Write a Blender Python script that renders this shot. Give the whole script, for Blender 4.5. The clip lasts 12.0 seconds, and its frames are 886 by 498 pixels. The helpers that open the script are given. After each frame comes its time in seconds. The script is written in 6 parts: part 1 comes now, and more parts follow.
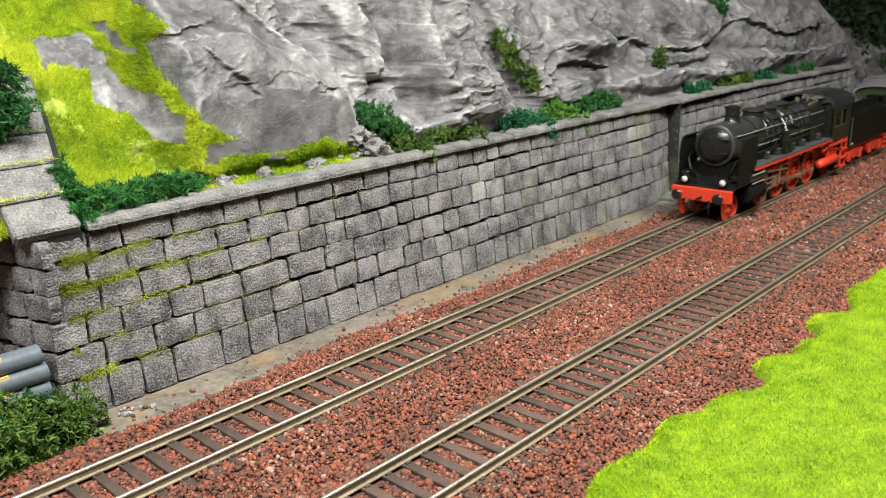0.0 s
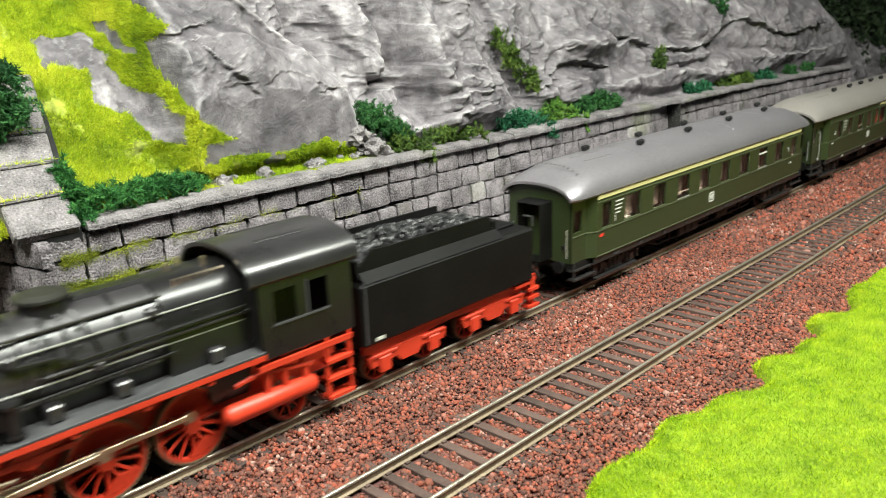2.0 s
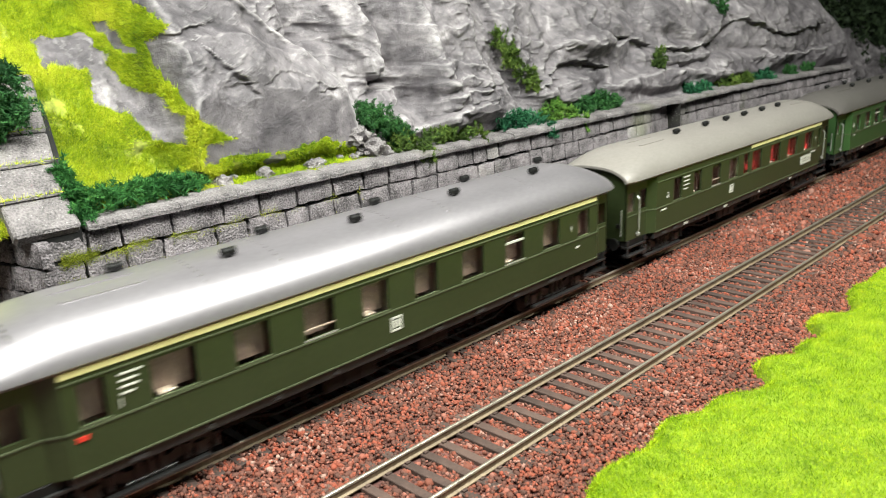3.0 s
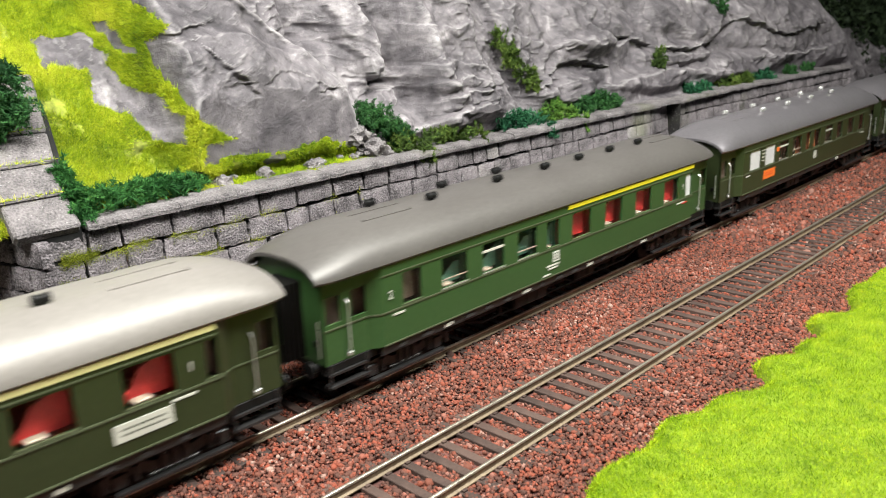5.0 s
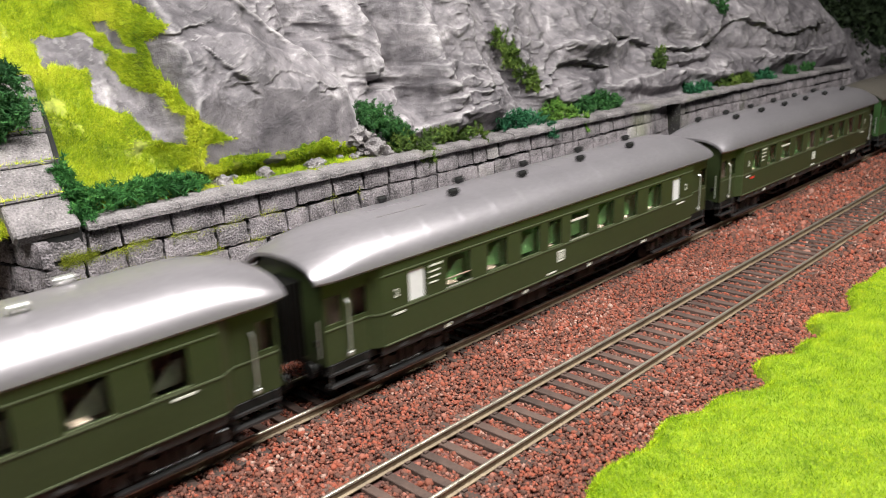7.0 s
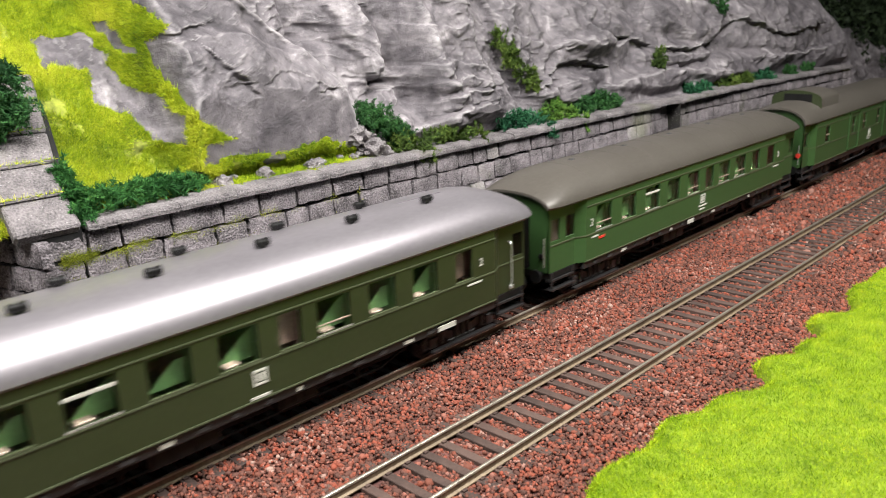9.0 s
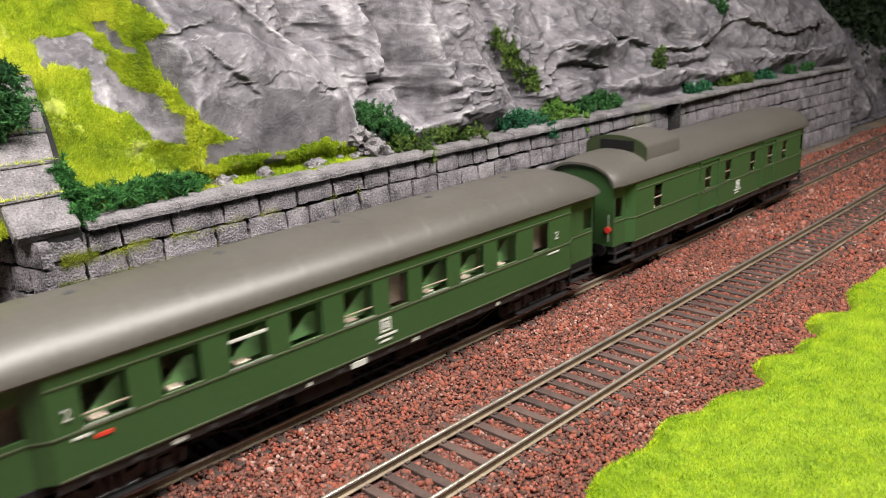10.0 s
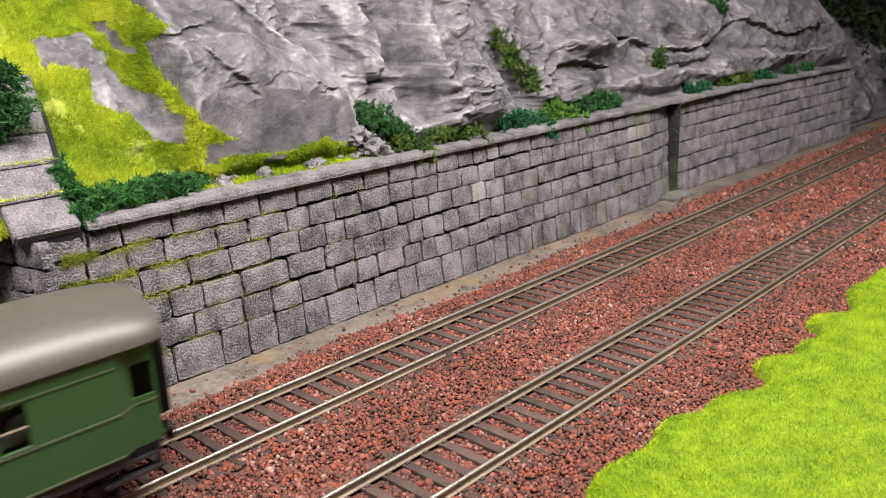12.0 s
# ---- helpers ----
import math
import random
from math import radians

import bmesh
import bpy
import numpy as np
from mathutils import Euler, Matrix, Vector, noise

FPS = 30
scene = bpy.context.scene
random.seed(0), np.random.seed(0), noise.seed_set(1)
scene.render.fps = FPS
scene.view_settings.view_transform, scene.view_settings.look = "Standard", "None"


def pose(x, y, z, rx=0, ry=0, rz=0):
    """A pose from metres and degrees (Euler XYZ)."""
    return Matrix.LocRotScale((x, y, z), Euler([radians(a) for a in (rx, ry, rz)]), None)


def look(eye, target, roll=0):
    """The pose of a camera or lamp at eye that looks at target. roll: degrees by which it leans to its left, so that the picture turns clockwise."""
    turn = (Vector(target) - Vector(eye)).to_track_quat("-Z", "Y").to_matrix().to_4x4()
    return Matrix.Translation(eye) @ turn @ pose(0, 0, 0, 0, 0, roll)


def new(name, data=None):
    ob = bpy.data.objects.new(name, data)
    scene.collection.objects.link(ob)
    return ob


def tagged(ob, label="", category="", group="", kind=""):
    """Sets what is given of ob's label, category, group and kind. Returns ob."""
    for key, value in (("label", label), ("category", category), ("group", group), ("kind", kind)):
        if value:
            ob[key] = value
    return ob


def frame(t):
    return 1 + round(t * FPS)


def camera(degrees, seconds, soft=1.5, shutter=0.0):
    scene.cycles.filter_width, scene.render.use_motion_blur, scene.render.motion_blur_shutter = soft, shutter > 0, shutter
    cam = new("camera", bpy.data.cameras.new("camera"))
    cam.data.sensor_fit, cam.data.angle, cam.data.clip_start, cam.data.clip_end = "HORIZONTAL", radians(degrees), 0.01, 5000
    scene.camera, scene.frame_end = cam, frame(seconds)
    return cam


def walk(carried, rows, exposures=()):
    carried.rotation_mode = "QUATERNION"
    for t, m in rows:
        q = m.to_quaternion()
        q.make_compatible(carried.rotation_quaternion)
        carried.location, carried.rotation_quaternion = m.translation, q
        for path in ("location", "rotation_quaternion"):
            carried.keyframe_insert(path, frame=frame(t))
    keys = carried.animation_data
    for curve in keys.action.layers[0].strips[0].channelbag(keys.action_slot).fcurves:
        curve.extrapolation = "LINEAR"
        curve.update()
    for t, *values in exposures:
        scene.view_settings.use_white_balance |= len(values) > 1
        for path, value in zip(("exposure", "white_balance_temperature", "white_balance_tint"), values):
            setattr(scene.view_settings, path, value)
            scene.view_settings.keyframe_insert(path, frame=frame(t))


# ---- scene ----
# All lengths below are in millimetres (an H0 model railway, gauge 16.5 mm) and turned into metres by MM.
# x runs along the tracks, y towards the cliff, z = 0 is the top of the rails.
MM = 0.001


def mpose(x, y, z, rx=0, ry=0, rz=0):
    return pose(x * MM, y * MM, z * MM, rx, ry, rz)


# ---- camera ----
cam = camera(57.29, 12.0, soft=0.8, shutter=0.28)
EYE = Vector((0.0, -166.5, 97.8)) * MM
AZ, PITCH = radians(44.097), radians(16.459)
AIM = EYE + Vector((math.cos(AZ) * math.cos(PITCH), math.sin(AZ) * math.cos(PITCH), -math.sin(PITCH)))
STAND = look(EYE, AIM, -2.136)
walk(cam, [(0.0, STAND), (12.0, STAND)], [(0.0, 0.07, 6500, -2), (2.7, 0.2, 6500, 0), (5.5, 0.04, 6500, 7), (7.0, 0.0, 6500, 9), (9.5, -0.06, 6500, 11), (12.0, -0.12, 6500, 12)])
cam.data.dof.use_dof = True
cam.data.dof.focus_distance = 0.25
cam.data.dof.aperture_fstop = 34.0

# ---- light: strip lamp of the layout room, and an added fill lamp ----
world = bpy.data.worlds.new("room_air")
scene.world = world
world.use_nodes = True
world.node_tree.nodes["Background"].inputs[0].default_value = (0.9, 0.95, 1.0, 1)
world.node_tree.nodes["Background"].inputs[1].default_value = 0.07


def area_lamp(name, eye, target, sx, sy, power, colour):
    data = bpy.data.lights.new(name, "AREA")
    data.shape, data.size, data.size_y = "RECTANGLE", sx * MM, sy * MM
    data.energy, data.color = power, colour
    ob = new(name, data)
    ob.matrix_world = look(Vector(eye) * MM, Vector(target) * MM)
    return ob


area_lamp("strip_lamp", (100, -150, 395), (165, 10, 0), 670, 60, 8.0, (1.0, 0.975, 0.93))
# Unseen broad fill lamp, added to lift the dark left-hand faces.
area_lamp("fill_lamp", (-500, -250, 1480), (100, 0, 0), 900, 900, 2.8, (0.95, 0.97, 1.0))
scene.view_settings.exposure = 0.0

# ---- materials ----


def nodes_of(name):
    m = bpy.data.materials.new(name)
    m.use_nodes = True
    return m, m.node_tree.nodes, m.node_tree.links, m.node_tree.nodes["Principled BSDF"]


def ramp_node(nodes, stops):
    r = nodes.new("ShaderNodeValToRGB")
    els = r.color_ramp.elements
    while len(els) < len(stops):
        els.new(0.5)
    for e, (pos, col) in zip(els, stops):
        e.position, e.color = pos, (*col, 1)
    return r


def surface(name, dark, light, rough=0.6, metal=0.0, grain=900.0, coarse=60.0, bump=0.15, bump_size=0.0003, rough_var=0.1, island=0.0, per_object=0.0, spec=0.5, tight=0.18):
    """Two-scale mottled surface: grain and coarse are noise frequencies per metre."""
    m, n, l, b = nodes_of(name)
    tc = n.new("ShaderNodeTexCoord")
    fine, big = n.new("ShaderNodeTexNoise"), n.new("ShaderNodeTexNoise")
    fine.inputs["Scale"].default_value, fine.inputs["Detail"].default_value = grain, 5
    big.inputs["Scale"].default_value, big.inputs["Detail"].default_value = coarse, 6
    for t in (fine, big):
        l.new(tc.outputs["Object"], t.inputs["Vector"])
    add = n.new("ShaderNodeMath")
    add.operation = "ADD"
    l.new(fine.outputs["Fac"], add.inputs[0])
    l.new(big.outputs["Fac"], add.inputs[1])
    src = add.outputs[0]
    for amount, node_type, out in ((island, "ShaderNodeNewGeometry", "Random Per Island"), (per_object, "ShaderNodeObjectInfo", "Random")):
        if amount:
            g = n.new(node_type)
            mul = n.new("ShaderNodeMath")
            mul.operation = "MULTIPLY_ADD"
            l.new(g.outputs[out], mul.inputs[0])
            mul.inputs[1].default_value = amount
            l.new(src, mul.inputs[2])
            sub = n.new("ShaderNodeMath")
            sub.operation = "SUBTRACT"
            l.new(mul.outputs[0], sub.inputs[0])
            sub.inputs[1].default_value = amount / 2
            src = sub.outputs[0]
    half = n.new("ShaderNodeMath")
    half.operation = "MULTIPLY"
    half.inputs[1].default_value = 0.5
    l.new(src, half.inputs[0])
    r = ramp_node(n, [(0.5 - tight, dark), (0.5 + tight, light)])
    l.new(half.outputs[0], r.inputs[0])
    l.new(r.outputs[0], b.inputs["Base Color"])
    mr = n.new("ShaderNodeMapRange")
    mr.inputs[3].default_value, mr.inputs[4].default_value = max(0.03, rough - rough_var), min(1, rough + rough_var)
    l.new(big.outputs["Fac"], mr.inputs[0])
    l.new(mr.outputs[0], b.inputs["Roughness"])
    b.inputs["Metallic"].default_value = metal
    b.inputs["Specular IOR Level"].default_value = spec
    if bump:
        bp = n.new("ShaderNodeBump")
        bp.inputs["Strength"].default_value, bp.inputs["Distance"].default_value = bump, bump_size
        l.new(fine.outputs["Fac"], bp.inputs["Height"])
        l.new(bp.outputs[0], b.inputs["Normal"])
    return m


def strand_mat(name, stops, rough=0.7, patch=1.1, base=-0.3, each=0.5, size=75):
    """Fibres whose colour varies from strand to strand and in patches."""
    m, n, l, b = nodes_of(name)
    g, tc, big = n.new("ShaderNodeNewGeometry"), n.new("ShaderNodeTexCoord"), n.new("ShaderNodeTexNoise")
    big.inputs["Scale"].default_value, big.inputs["Detail"].default_value = size, 5
    l.new(tc.outputs["Object"], big.inputs["Vector"])
    mix = n.new("ShaderNodeMath")
    mix.operation = "MULTIPLY_ADD"
    mix.inputs[1].default_value = each
    l.new(g.outputs["Random Per Island"], mix.inputs[0])
    sc = n.new("ShaderNodeMath")
    sc.operation = "MULTIPLY_ADD"
    sc.inputs[1].default_value = patch
    sc.inputs[2].default_value = base
    l.new(big.outputs["Fac"], sc.inputs[0])
    l.new(sc.outputs[0], mix.inputs[2])
    r = ramp_node(n, stops)
    l.new(mix.outputs[0], r.inputs[0])
    l.new(r.outputs[0], b.inputs["Base Color"])
    b.inputs["Roughness"].default_value = rough
    b.inputs["Specular IOR Level"].default_value = 0.2
    return m


def stone_material(name, dark, light, vary):
    """Rough cast stone with grit, pale specks and faint green algae."""
    m = surface(name, dark, light, 0.9, grain=1700, coarse=130, bump=1.0, bump_size=0.0009, per_object=vary, tight=0.12)
    n, l = m.node_tree.nodes, m.node_tree.links
    b = n["Principled BSDF"]
    tc = n.new("ShaderNodeTexCoord")
    src = b.inputs["Base Color"].links[0].from_socket
    algae, grit = n.new("ShaderNodeTexNoise"), n.new("ShaderNodeTexNoise")
    algae.inputs["Scale"].default_value, algae.inputs["Detail"].default_value = 32, 7
    grit.inputs["Scale"].default_value, grit.inputs["Detail"].default_value = 1500, 2
    for t in (algae, grit):
        l.new(tc.outputs["Object"], t.inputs["Vector"])
    ra, rg = ramp_node(n, [(0.58, (0, 0, 0)), (0.72, (0.45, 0.45, 0.45))]), ramp_node(n, [(0.66, (0, 0, 0)), (0.72, (0.8, 0.8, 0.8))])
    l.new(algae.outputs["Fac"], ra.inputs[0])
    l.new(grit.outputs["Fac"], rg.inputs[0])
    m1, m2 = n.new("ShaderNodeMixRGB"), n.new("ShaderNodeMixRGB")
    m1.inputs[2].default_value = (0.13, 0.15, 0.06, 1)
    m2.inputs[2].default_value = (0.42, 0.40, 0.40, 1)
    l.new(ra.outputs[0], m1.inputs[0])
    l.new(src, m1.inputs[1])
    l.new(rg.outputs[0], m2.inputs[0])
    l.new(m1.outputs[0], m2.inputs[1])
    l.new(m2.outputs[0], b.inputs["Base Color"])
    return m


M = {}
M["board"] = surface("board", (0.10, 0.07, 0.05), (0.2, 0.15, 0.11), 0.9)
M["plaster"] = surface("plaster", (0.35, 0.35, 0.34), (0.45, 0.45, 0.43), 0.9, grain=40, coarse=3)
M["ballast"] = strand_mat("ballast", [(0.0, (0.062, 0.034, 0.027)), (0.35, (0.112, 0.050, 0.038)), (0.58, (0.168, 0.058, 0.038)), (0.78, (0.25, 0.064, 0.038)), (0.93, (0.25, 0.125, 0.098)), (1.0, (0.33, 0.22, 0.18))], 0.78, 0.7, -0.27, 0.85, 30)
M["ballast_bed"] = surface("ballast_bed", (0.05, 0.02, 0.016), (0.14, 0.05, 0.04), 0.95, grain=1200)
M["path"] = surface("path", (0.06, 0.05, 0.043), (0.19, 0.155, 0.13), 0.7, grain=500, coarse=50, bump=0.4, tight=0.14)


def rust_stains(m):
    """Ochre stains soaked into the dirt."""
    n, l = m.node_tree.nodes, m.node_tree.links
    b, tc, t, mx = n["Principled BSDF"], n.new("ShaderNodeTexCoord"), n.new("ShaderNodeTexNoise"), n.new("ShaderNodeMixRGB")
    t.inputs["Scale"].default_value, t.inputs["Detail"].default_value = 42, 6
    l.new(tc.outputs["Object"], t.inputs["Vector"])
    r = ramp_node(n, [(0.56, (0, 0, 0)), (0.72, (0.6, 0.6, 0.6))])
    l.new(t.outputs["Fac"], r.inputs[0])
    l.new(r.outputs[0], mx.inputs[0])
    l.new(b.inputs["Base Color"].links[0].from_socket, mx.inputs[1])
    mx.inputs[2].default_value = (0.26, 0.155, 0.06, 1)
    l.new(mx.outputs[0], b.inputs["Base Color"])


rust_stains(M["path"])
M["sleeper"] = surface("sleeper", (0.032, 0.019, 0.015), (0.088, 0.054, 0.043), 0.75, grain=1500, coarse=120, per_object=0.5)
M["rail_side"] = surface("rail_side", (0.115, 0.084, 0.054), (0.26, 0.20, 0.13), 0.55, metal=0.3, grain=1200, coarse=90)
M["rail_top"] = surface("rail_top", (0.40, 0.36, 0.29), (0.62, 0.57, 0.48), 0.38, metal=0.85, grain=1500, coarse=100)
M["stone"] = stone_material("stone", (0.050, 0.0445, 0.048), (0.30, 0.268, 0.286), 0.07)
M["stone_pale"] = stone_material("stone_pale", (0.16, 0.15, 0.15), (0.42, 0.39, 0.39), 0.1)
# Stone coloured near-black so that the recess end reads dark.
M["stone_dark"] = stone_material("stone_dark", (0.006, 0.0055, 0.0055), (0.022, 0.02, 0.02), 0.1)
M["joint"] = surface("joint", (0.004, 0.004, 0.004), (0.014, 0.014, 0.014), 0.95)
M["coping"] = stone_material("coping", (0.075, 0.068, 0.071), (0.26, 0.238, 0.244), 0.16)
M["moss"] = strand_mat("moss", [(0.15, (0.06, 0.075, 0.009)), (0.5, (0.23, 0.27, 0.026)), (0.85, (0.52, 0.54, 0.06))])
M["meadow_turf"] = surface("meadow_turf", (0.09, 0.14, 0.010), (0.22, 0.30, 0.025), 0.95, grain=900, coarse=160, tight=0.12, spec=0.1)
M["turf"] = surface("turf", (0.10, 0.12, 0.012), (0.30, 0.34, 0.04), 0.95, grain=600, coarse=90, tight=0.12)
M["grass"] = strand_mat("grass", [(0.08, (0.09, 0.19, 0.004)), (0.45, (0.235, 0.385, 0.006)), (0.75, (0.40, 0.53, 0.010)), (0.95, (0.60, 0.62, 0.03))], 0.75, 1.2, -0.38, 0.6, 170)
M["grass_dry"] = strand_mat("grass_dry", [(0.12, (0.06, 0.13, 0.006)), (0.38, (0.24, 0.36, 0.010)), (0.62, (0.48, 0.55, 0.018)), (0.9, (0.76, 0.74, 0.09))], 0.7, 1.3, -0.4, 0.5, 48)
M["bush_dark"] = strand_mat("bush_dark", [(0.15, (0.008, 0.035, 0.010)), (0.55, (0.026, 0.095, 0.025)), (0.9, (0.065, 0.17, 0.045))])
M["bush_olive"] = strand_mat("bush_olive", [(0.15, (0.02, 0.04, 0.01)), (0.55, (0.07, 0.12, 0.02)), (0.9, (0.16, 0.22, 0.04))])
M["bush_fleece"] = strand_mat("bush_fleece", [(0.15, (0.010, 0.05, 0.012)), (0.55, (0.035, 0.135, 0.030)), (0.9, (0.09, 0.24, 0.05))])
M["bush_teal"] = strand_mat("bush_teal", [(0.15, (0.008, 0.045, 0.02)), (0.55, (0.018, 0.10, 0.045)), (0.9, (0.05, 0.17, 0.07))])
M["bush_light"] = strand_mat("bush_light", [(0.15, (0.03, 0.085, 0.012)), (0.55, (0.09, 0.20, 0.03)), (0.9, (0.20, 0.32, 0.06))])
M["hedge"] = strand_mat("hedge", [(0.15, (0.006, 0.012, 0.005)), (0.85, (0.022, 0.036, 0.014))])
M["pipe"] = surface("pipe", (0.07, 0.08, 0.10), (0.13, 0.145, 0.175), 0.5, grain=800)
M["tape"] = surface("tape", (0.5, 0.33, 0.12), (0.7, 0.5, 0.25), 0.7)


def rock_material():
    m, n, l, b = nodes_of("rock")
    tc = n.new("ShaderNodeTexCoord")
    mp = n.new("ShaderNodeMapping")
    mp.inputs["Rotation"].default_value = (0.3, 0.5, 0.2)
    l.new(tc.outputs["Object"], mp.inputs["Vector"])
    big, mid, fine = (n.new("ShaderNodeTexNoise") for _ in range(3))
    for t, s, d in ((big, 18, 5), (mid, 75, 9), (fine, 1100, 6)):
        t.inputs["Scale"].default_value, t.inputs["Detail"].default_value = s, d
        l.new(mp.outputs[0], t.inputs["Vector"])
    mid.inputs["Distortion"].default_value = 1.2
    a = n.new("ShaderNodeMath")
    a.operation = "MULTIPLY_ADD"
    a.inputs[1].default_value = 0.6
    l.new(mid.outputs["Fac"], a.inputs[0])
    h = n.new("ShaderNodeMath")
    h.operation = "MULTIPLY"
    h.inputs[1].default_value = 0.4
    l.new(big.outputs["Fac"], h.inputs[0])
    l.new(h.outputs[0], a.inputs[2])
    r = ramp_node(n, [(0.33, (0.046, 0.041, 0.047)), (0.45, (0.102, 0.092, 0.102)), (0.57, (0.172, 0.156, 0.168)), (0.69, (0.40, 0.375, 0.388))])
    l.new(a.outputs[0], r.inputs[0])
    # Convex ridges, found by pointiness, are mixed towards pale grey.
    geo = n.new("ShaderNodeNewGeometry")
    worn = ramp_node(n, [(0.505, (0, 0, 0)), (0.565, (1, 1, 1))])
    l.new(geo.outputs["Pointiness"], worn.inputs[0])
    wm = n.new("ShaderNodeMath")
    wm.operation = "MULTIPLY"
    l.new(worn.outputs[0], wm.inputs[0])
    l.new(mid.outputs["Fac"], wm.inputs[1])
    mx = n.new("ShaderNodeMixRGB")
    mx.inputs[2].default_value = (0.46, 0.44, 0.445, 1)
    scuff = n.new("ShaderNodeTexNoise")
    scuff.inputs["Scale"].default_value, scuff.inputs["Detail"].default_value, scuff.inputs["Roughness"].default_value = 210, 10, 0.72
    l.new(mp.outputs[0], scuff.inputs["Vector"])
    tone = ramp_node(n, [(0.34, (0.5, 0.49, 0.49)), (0.45, (0.9, 0.9, 0.9)), (0.57, (1.0, 1.0, 1.0)), (0.70, (1.7, 1.69, 1.68))])
    l.new(scuff.outputs["Fac"], tone.inputs[0])
    tint = n.new("ShaderNodeMixRGB")
    tint.blend_type = "MULTIPLY"
    tint.inputs[0].default_value = 1.0
    l.new(r.outputs[0], tint.inputs[1])
    l.new(tone.outputs[0], tint.inputs[2])
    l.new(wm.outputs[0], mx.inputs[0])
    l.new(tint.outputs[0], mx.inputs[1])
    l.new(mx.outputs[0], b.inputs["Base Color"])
    b.inputs["Roughness"].default_value = 0.7
    s = n.new("ShaderNodeMath")
    s.operation = "MULTIPLY_ADD"
    s.inputs[1].default_value = 0.25
    l.new(fine.outputs["Fac"], s.inputs[0])
    l.new(scuff.outputs["Fac"], s.inputs[2])
    bp = n.new("ShaderNodeBump")
    bp.inputs["Strength"].default_value, bp.inputs["Distance"].default_value = 0.75, 0.0011
    l.new(s.outputs[0], bp.inputs["Height"])
    l.new(bp.outputs[0], b.inputs["Normal"])
    return m


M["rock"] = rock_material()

# ---- mesh helpers ----


def smooth(a, b, t):
    t = min(1, max(0, (t - a) / (b - a)))
    return t * t * (3 - 2 * t)



def box(bm, x0, x1, y0, y1, z0, z1, bevel=0.0):
    r = bmesh.ops.create_cube(bm, size=1.0)
    vs = r["verts"]
    bmesh.ops.scale(bm, vec=(x1 - x0, y1 - y0, z1 - z0), verts=vs)
    bmesh.ops.translate(bm, vec=((x0 + x1) / 2, (y0 + y1) / 2, (z0 + z1) / 2), verts=vs)
    if bevel:
        es = {e for v in vs for e in v.link_edges}
        bmesh.ops.bevel(bm, geom=list(es), offset=bevel, segments=1, affect="EDGES")
    return bm


def rod(bm, a, b, r, seg=8, r2=None):
    a, b = Vector(a), Vector(b)
    d = b - a
    m = Matrix.Translation((a + b) / 2) @ d.to_track_quat("Z", "Y").to_matrix().to_4x4()
    bmesh.ops.create_cone(bm, cap_ends=True, segments=seg, radius1=r, radius2=r if r2 is None else r2, depth=d.length, matrix=m)
    return bm


def tube_path(bm, pts, r, seg=6):
    for a, b in zip(pts, pts[1:]):
        rod(bm, a, b, r, seg)
    return bm


def lathe(bm, prof, origin, axis="x", seg=24, cap=True):
    """prof: (along, radius) pairs, turned round the axis through origin."""
    rings = []
    for t, r in prof:
        ring = []
        for k in range(seg):
            a = 2 * math.pi * k / seg
            c, s = r * math.cos(a), r * math.sin(a)
            v = {"x": (t, c, s), "y": (c, t, s), "z": (c, s, t)}[axis]
            ring.append(bm.verts.new((origin[0] + v[0], origin[1] + v[1], origin[2] + v[2])))
        rings.append(ring)
    for p, q in zip(rings, rings[1:]):
        for k in range(seg):
            bm.faces.new((p[k], p[(k + 1) % seg], q[(k + 1) % seg], q[k]))
    if cap:
        bm.faces.new(rings[0])
        bm.faces.new(rings[-1])
    return bm


def prism(bm, poly, y0, y1, plane="xz"):
    """A polygon given in one plane, thickened along the third axis from y0 to y1."""
    def at(p, d):
        return {"xz": (p[0], d, p[1]), "yz": (d, p[0], p[1]), "xy": (p[0], p[1], d)}[plane]
    a = [bm.verts.new(at(p, y0)) for p in poly]
    b = [bm.verts.new(at(p, y1)) for p in poly]
    bm.faces.new(a)
    bm.faces.new(b)
    for k in range(len(poly)):
        bm.faces.new((a[k], a[(k + 1) % len(poly)], b[(k + 1) % len(poly)], b[k]))
    return bm


def to_mesh(name, bm, material, smooth=False):
    bmesh.ops.recalc_face_normals(bm, faces=bm.faces)
    bmesh.ops.scale(bm, vec=(MM, MM, MM), verts=bm.verts)
    me = bpy.data.meshes.new(name)
    bm.to_mesh(me)
    bm.free()
    me.materials.append(material)
    if smooth:
        for p in me.polygons:
            p.use_smooth = True
        me.set_sharp_from_angle(angle=radians(38))
    return me


def part(name, bm, material, parent, label="", smooth=False, at=None, kind=""):
    ob = new(name, to_mesh(name, bm, material, smooth))
    ob.parent = parent
    if at:
        ob.location = Vector(at) * MM
    return tagged(ob, label, kind=kind)


def thing(name, label, category, group="", kind=""):
    ob = new(name)
    return tagged(ob, label, category, group, kind)


def quick(name, verts, faces, material, smooth=False):
    me = bpy.data.meshes.new(name)
    me.from_pydata((np.asarray(verts) * MM).tolist(), [], faces)
    me.materials.append(material)
    if smooth:
        for p in me.polygons:
            p.use_smooth = True
    me.update()
    return new(name, me)


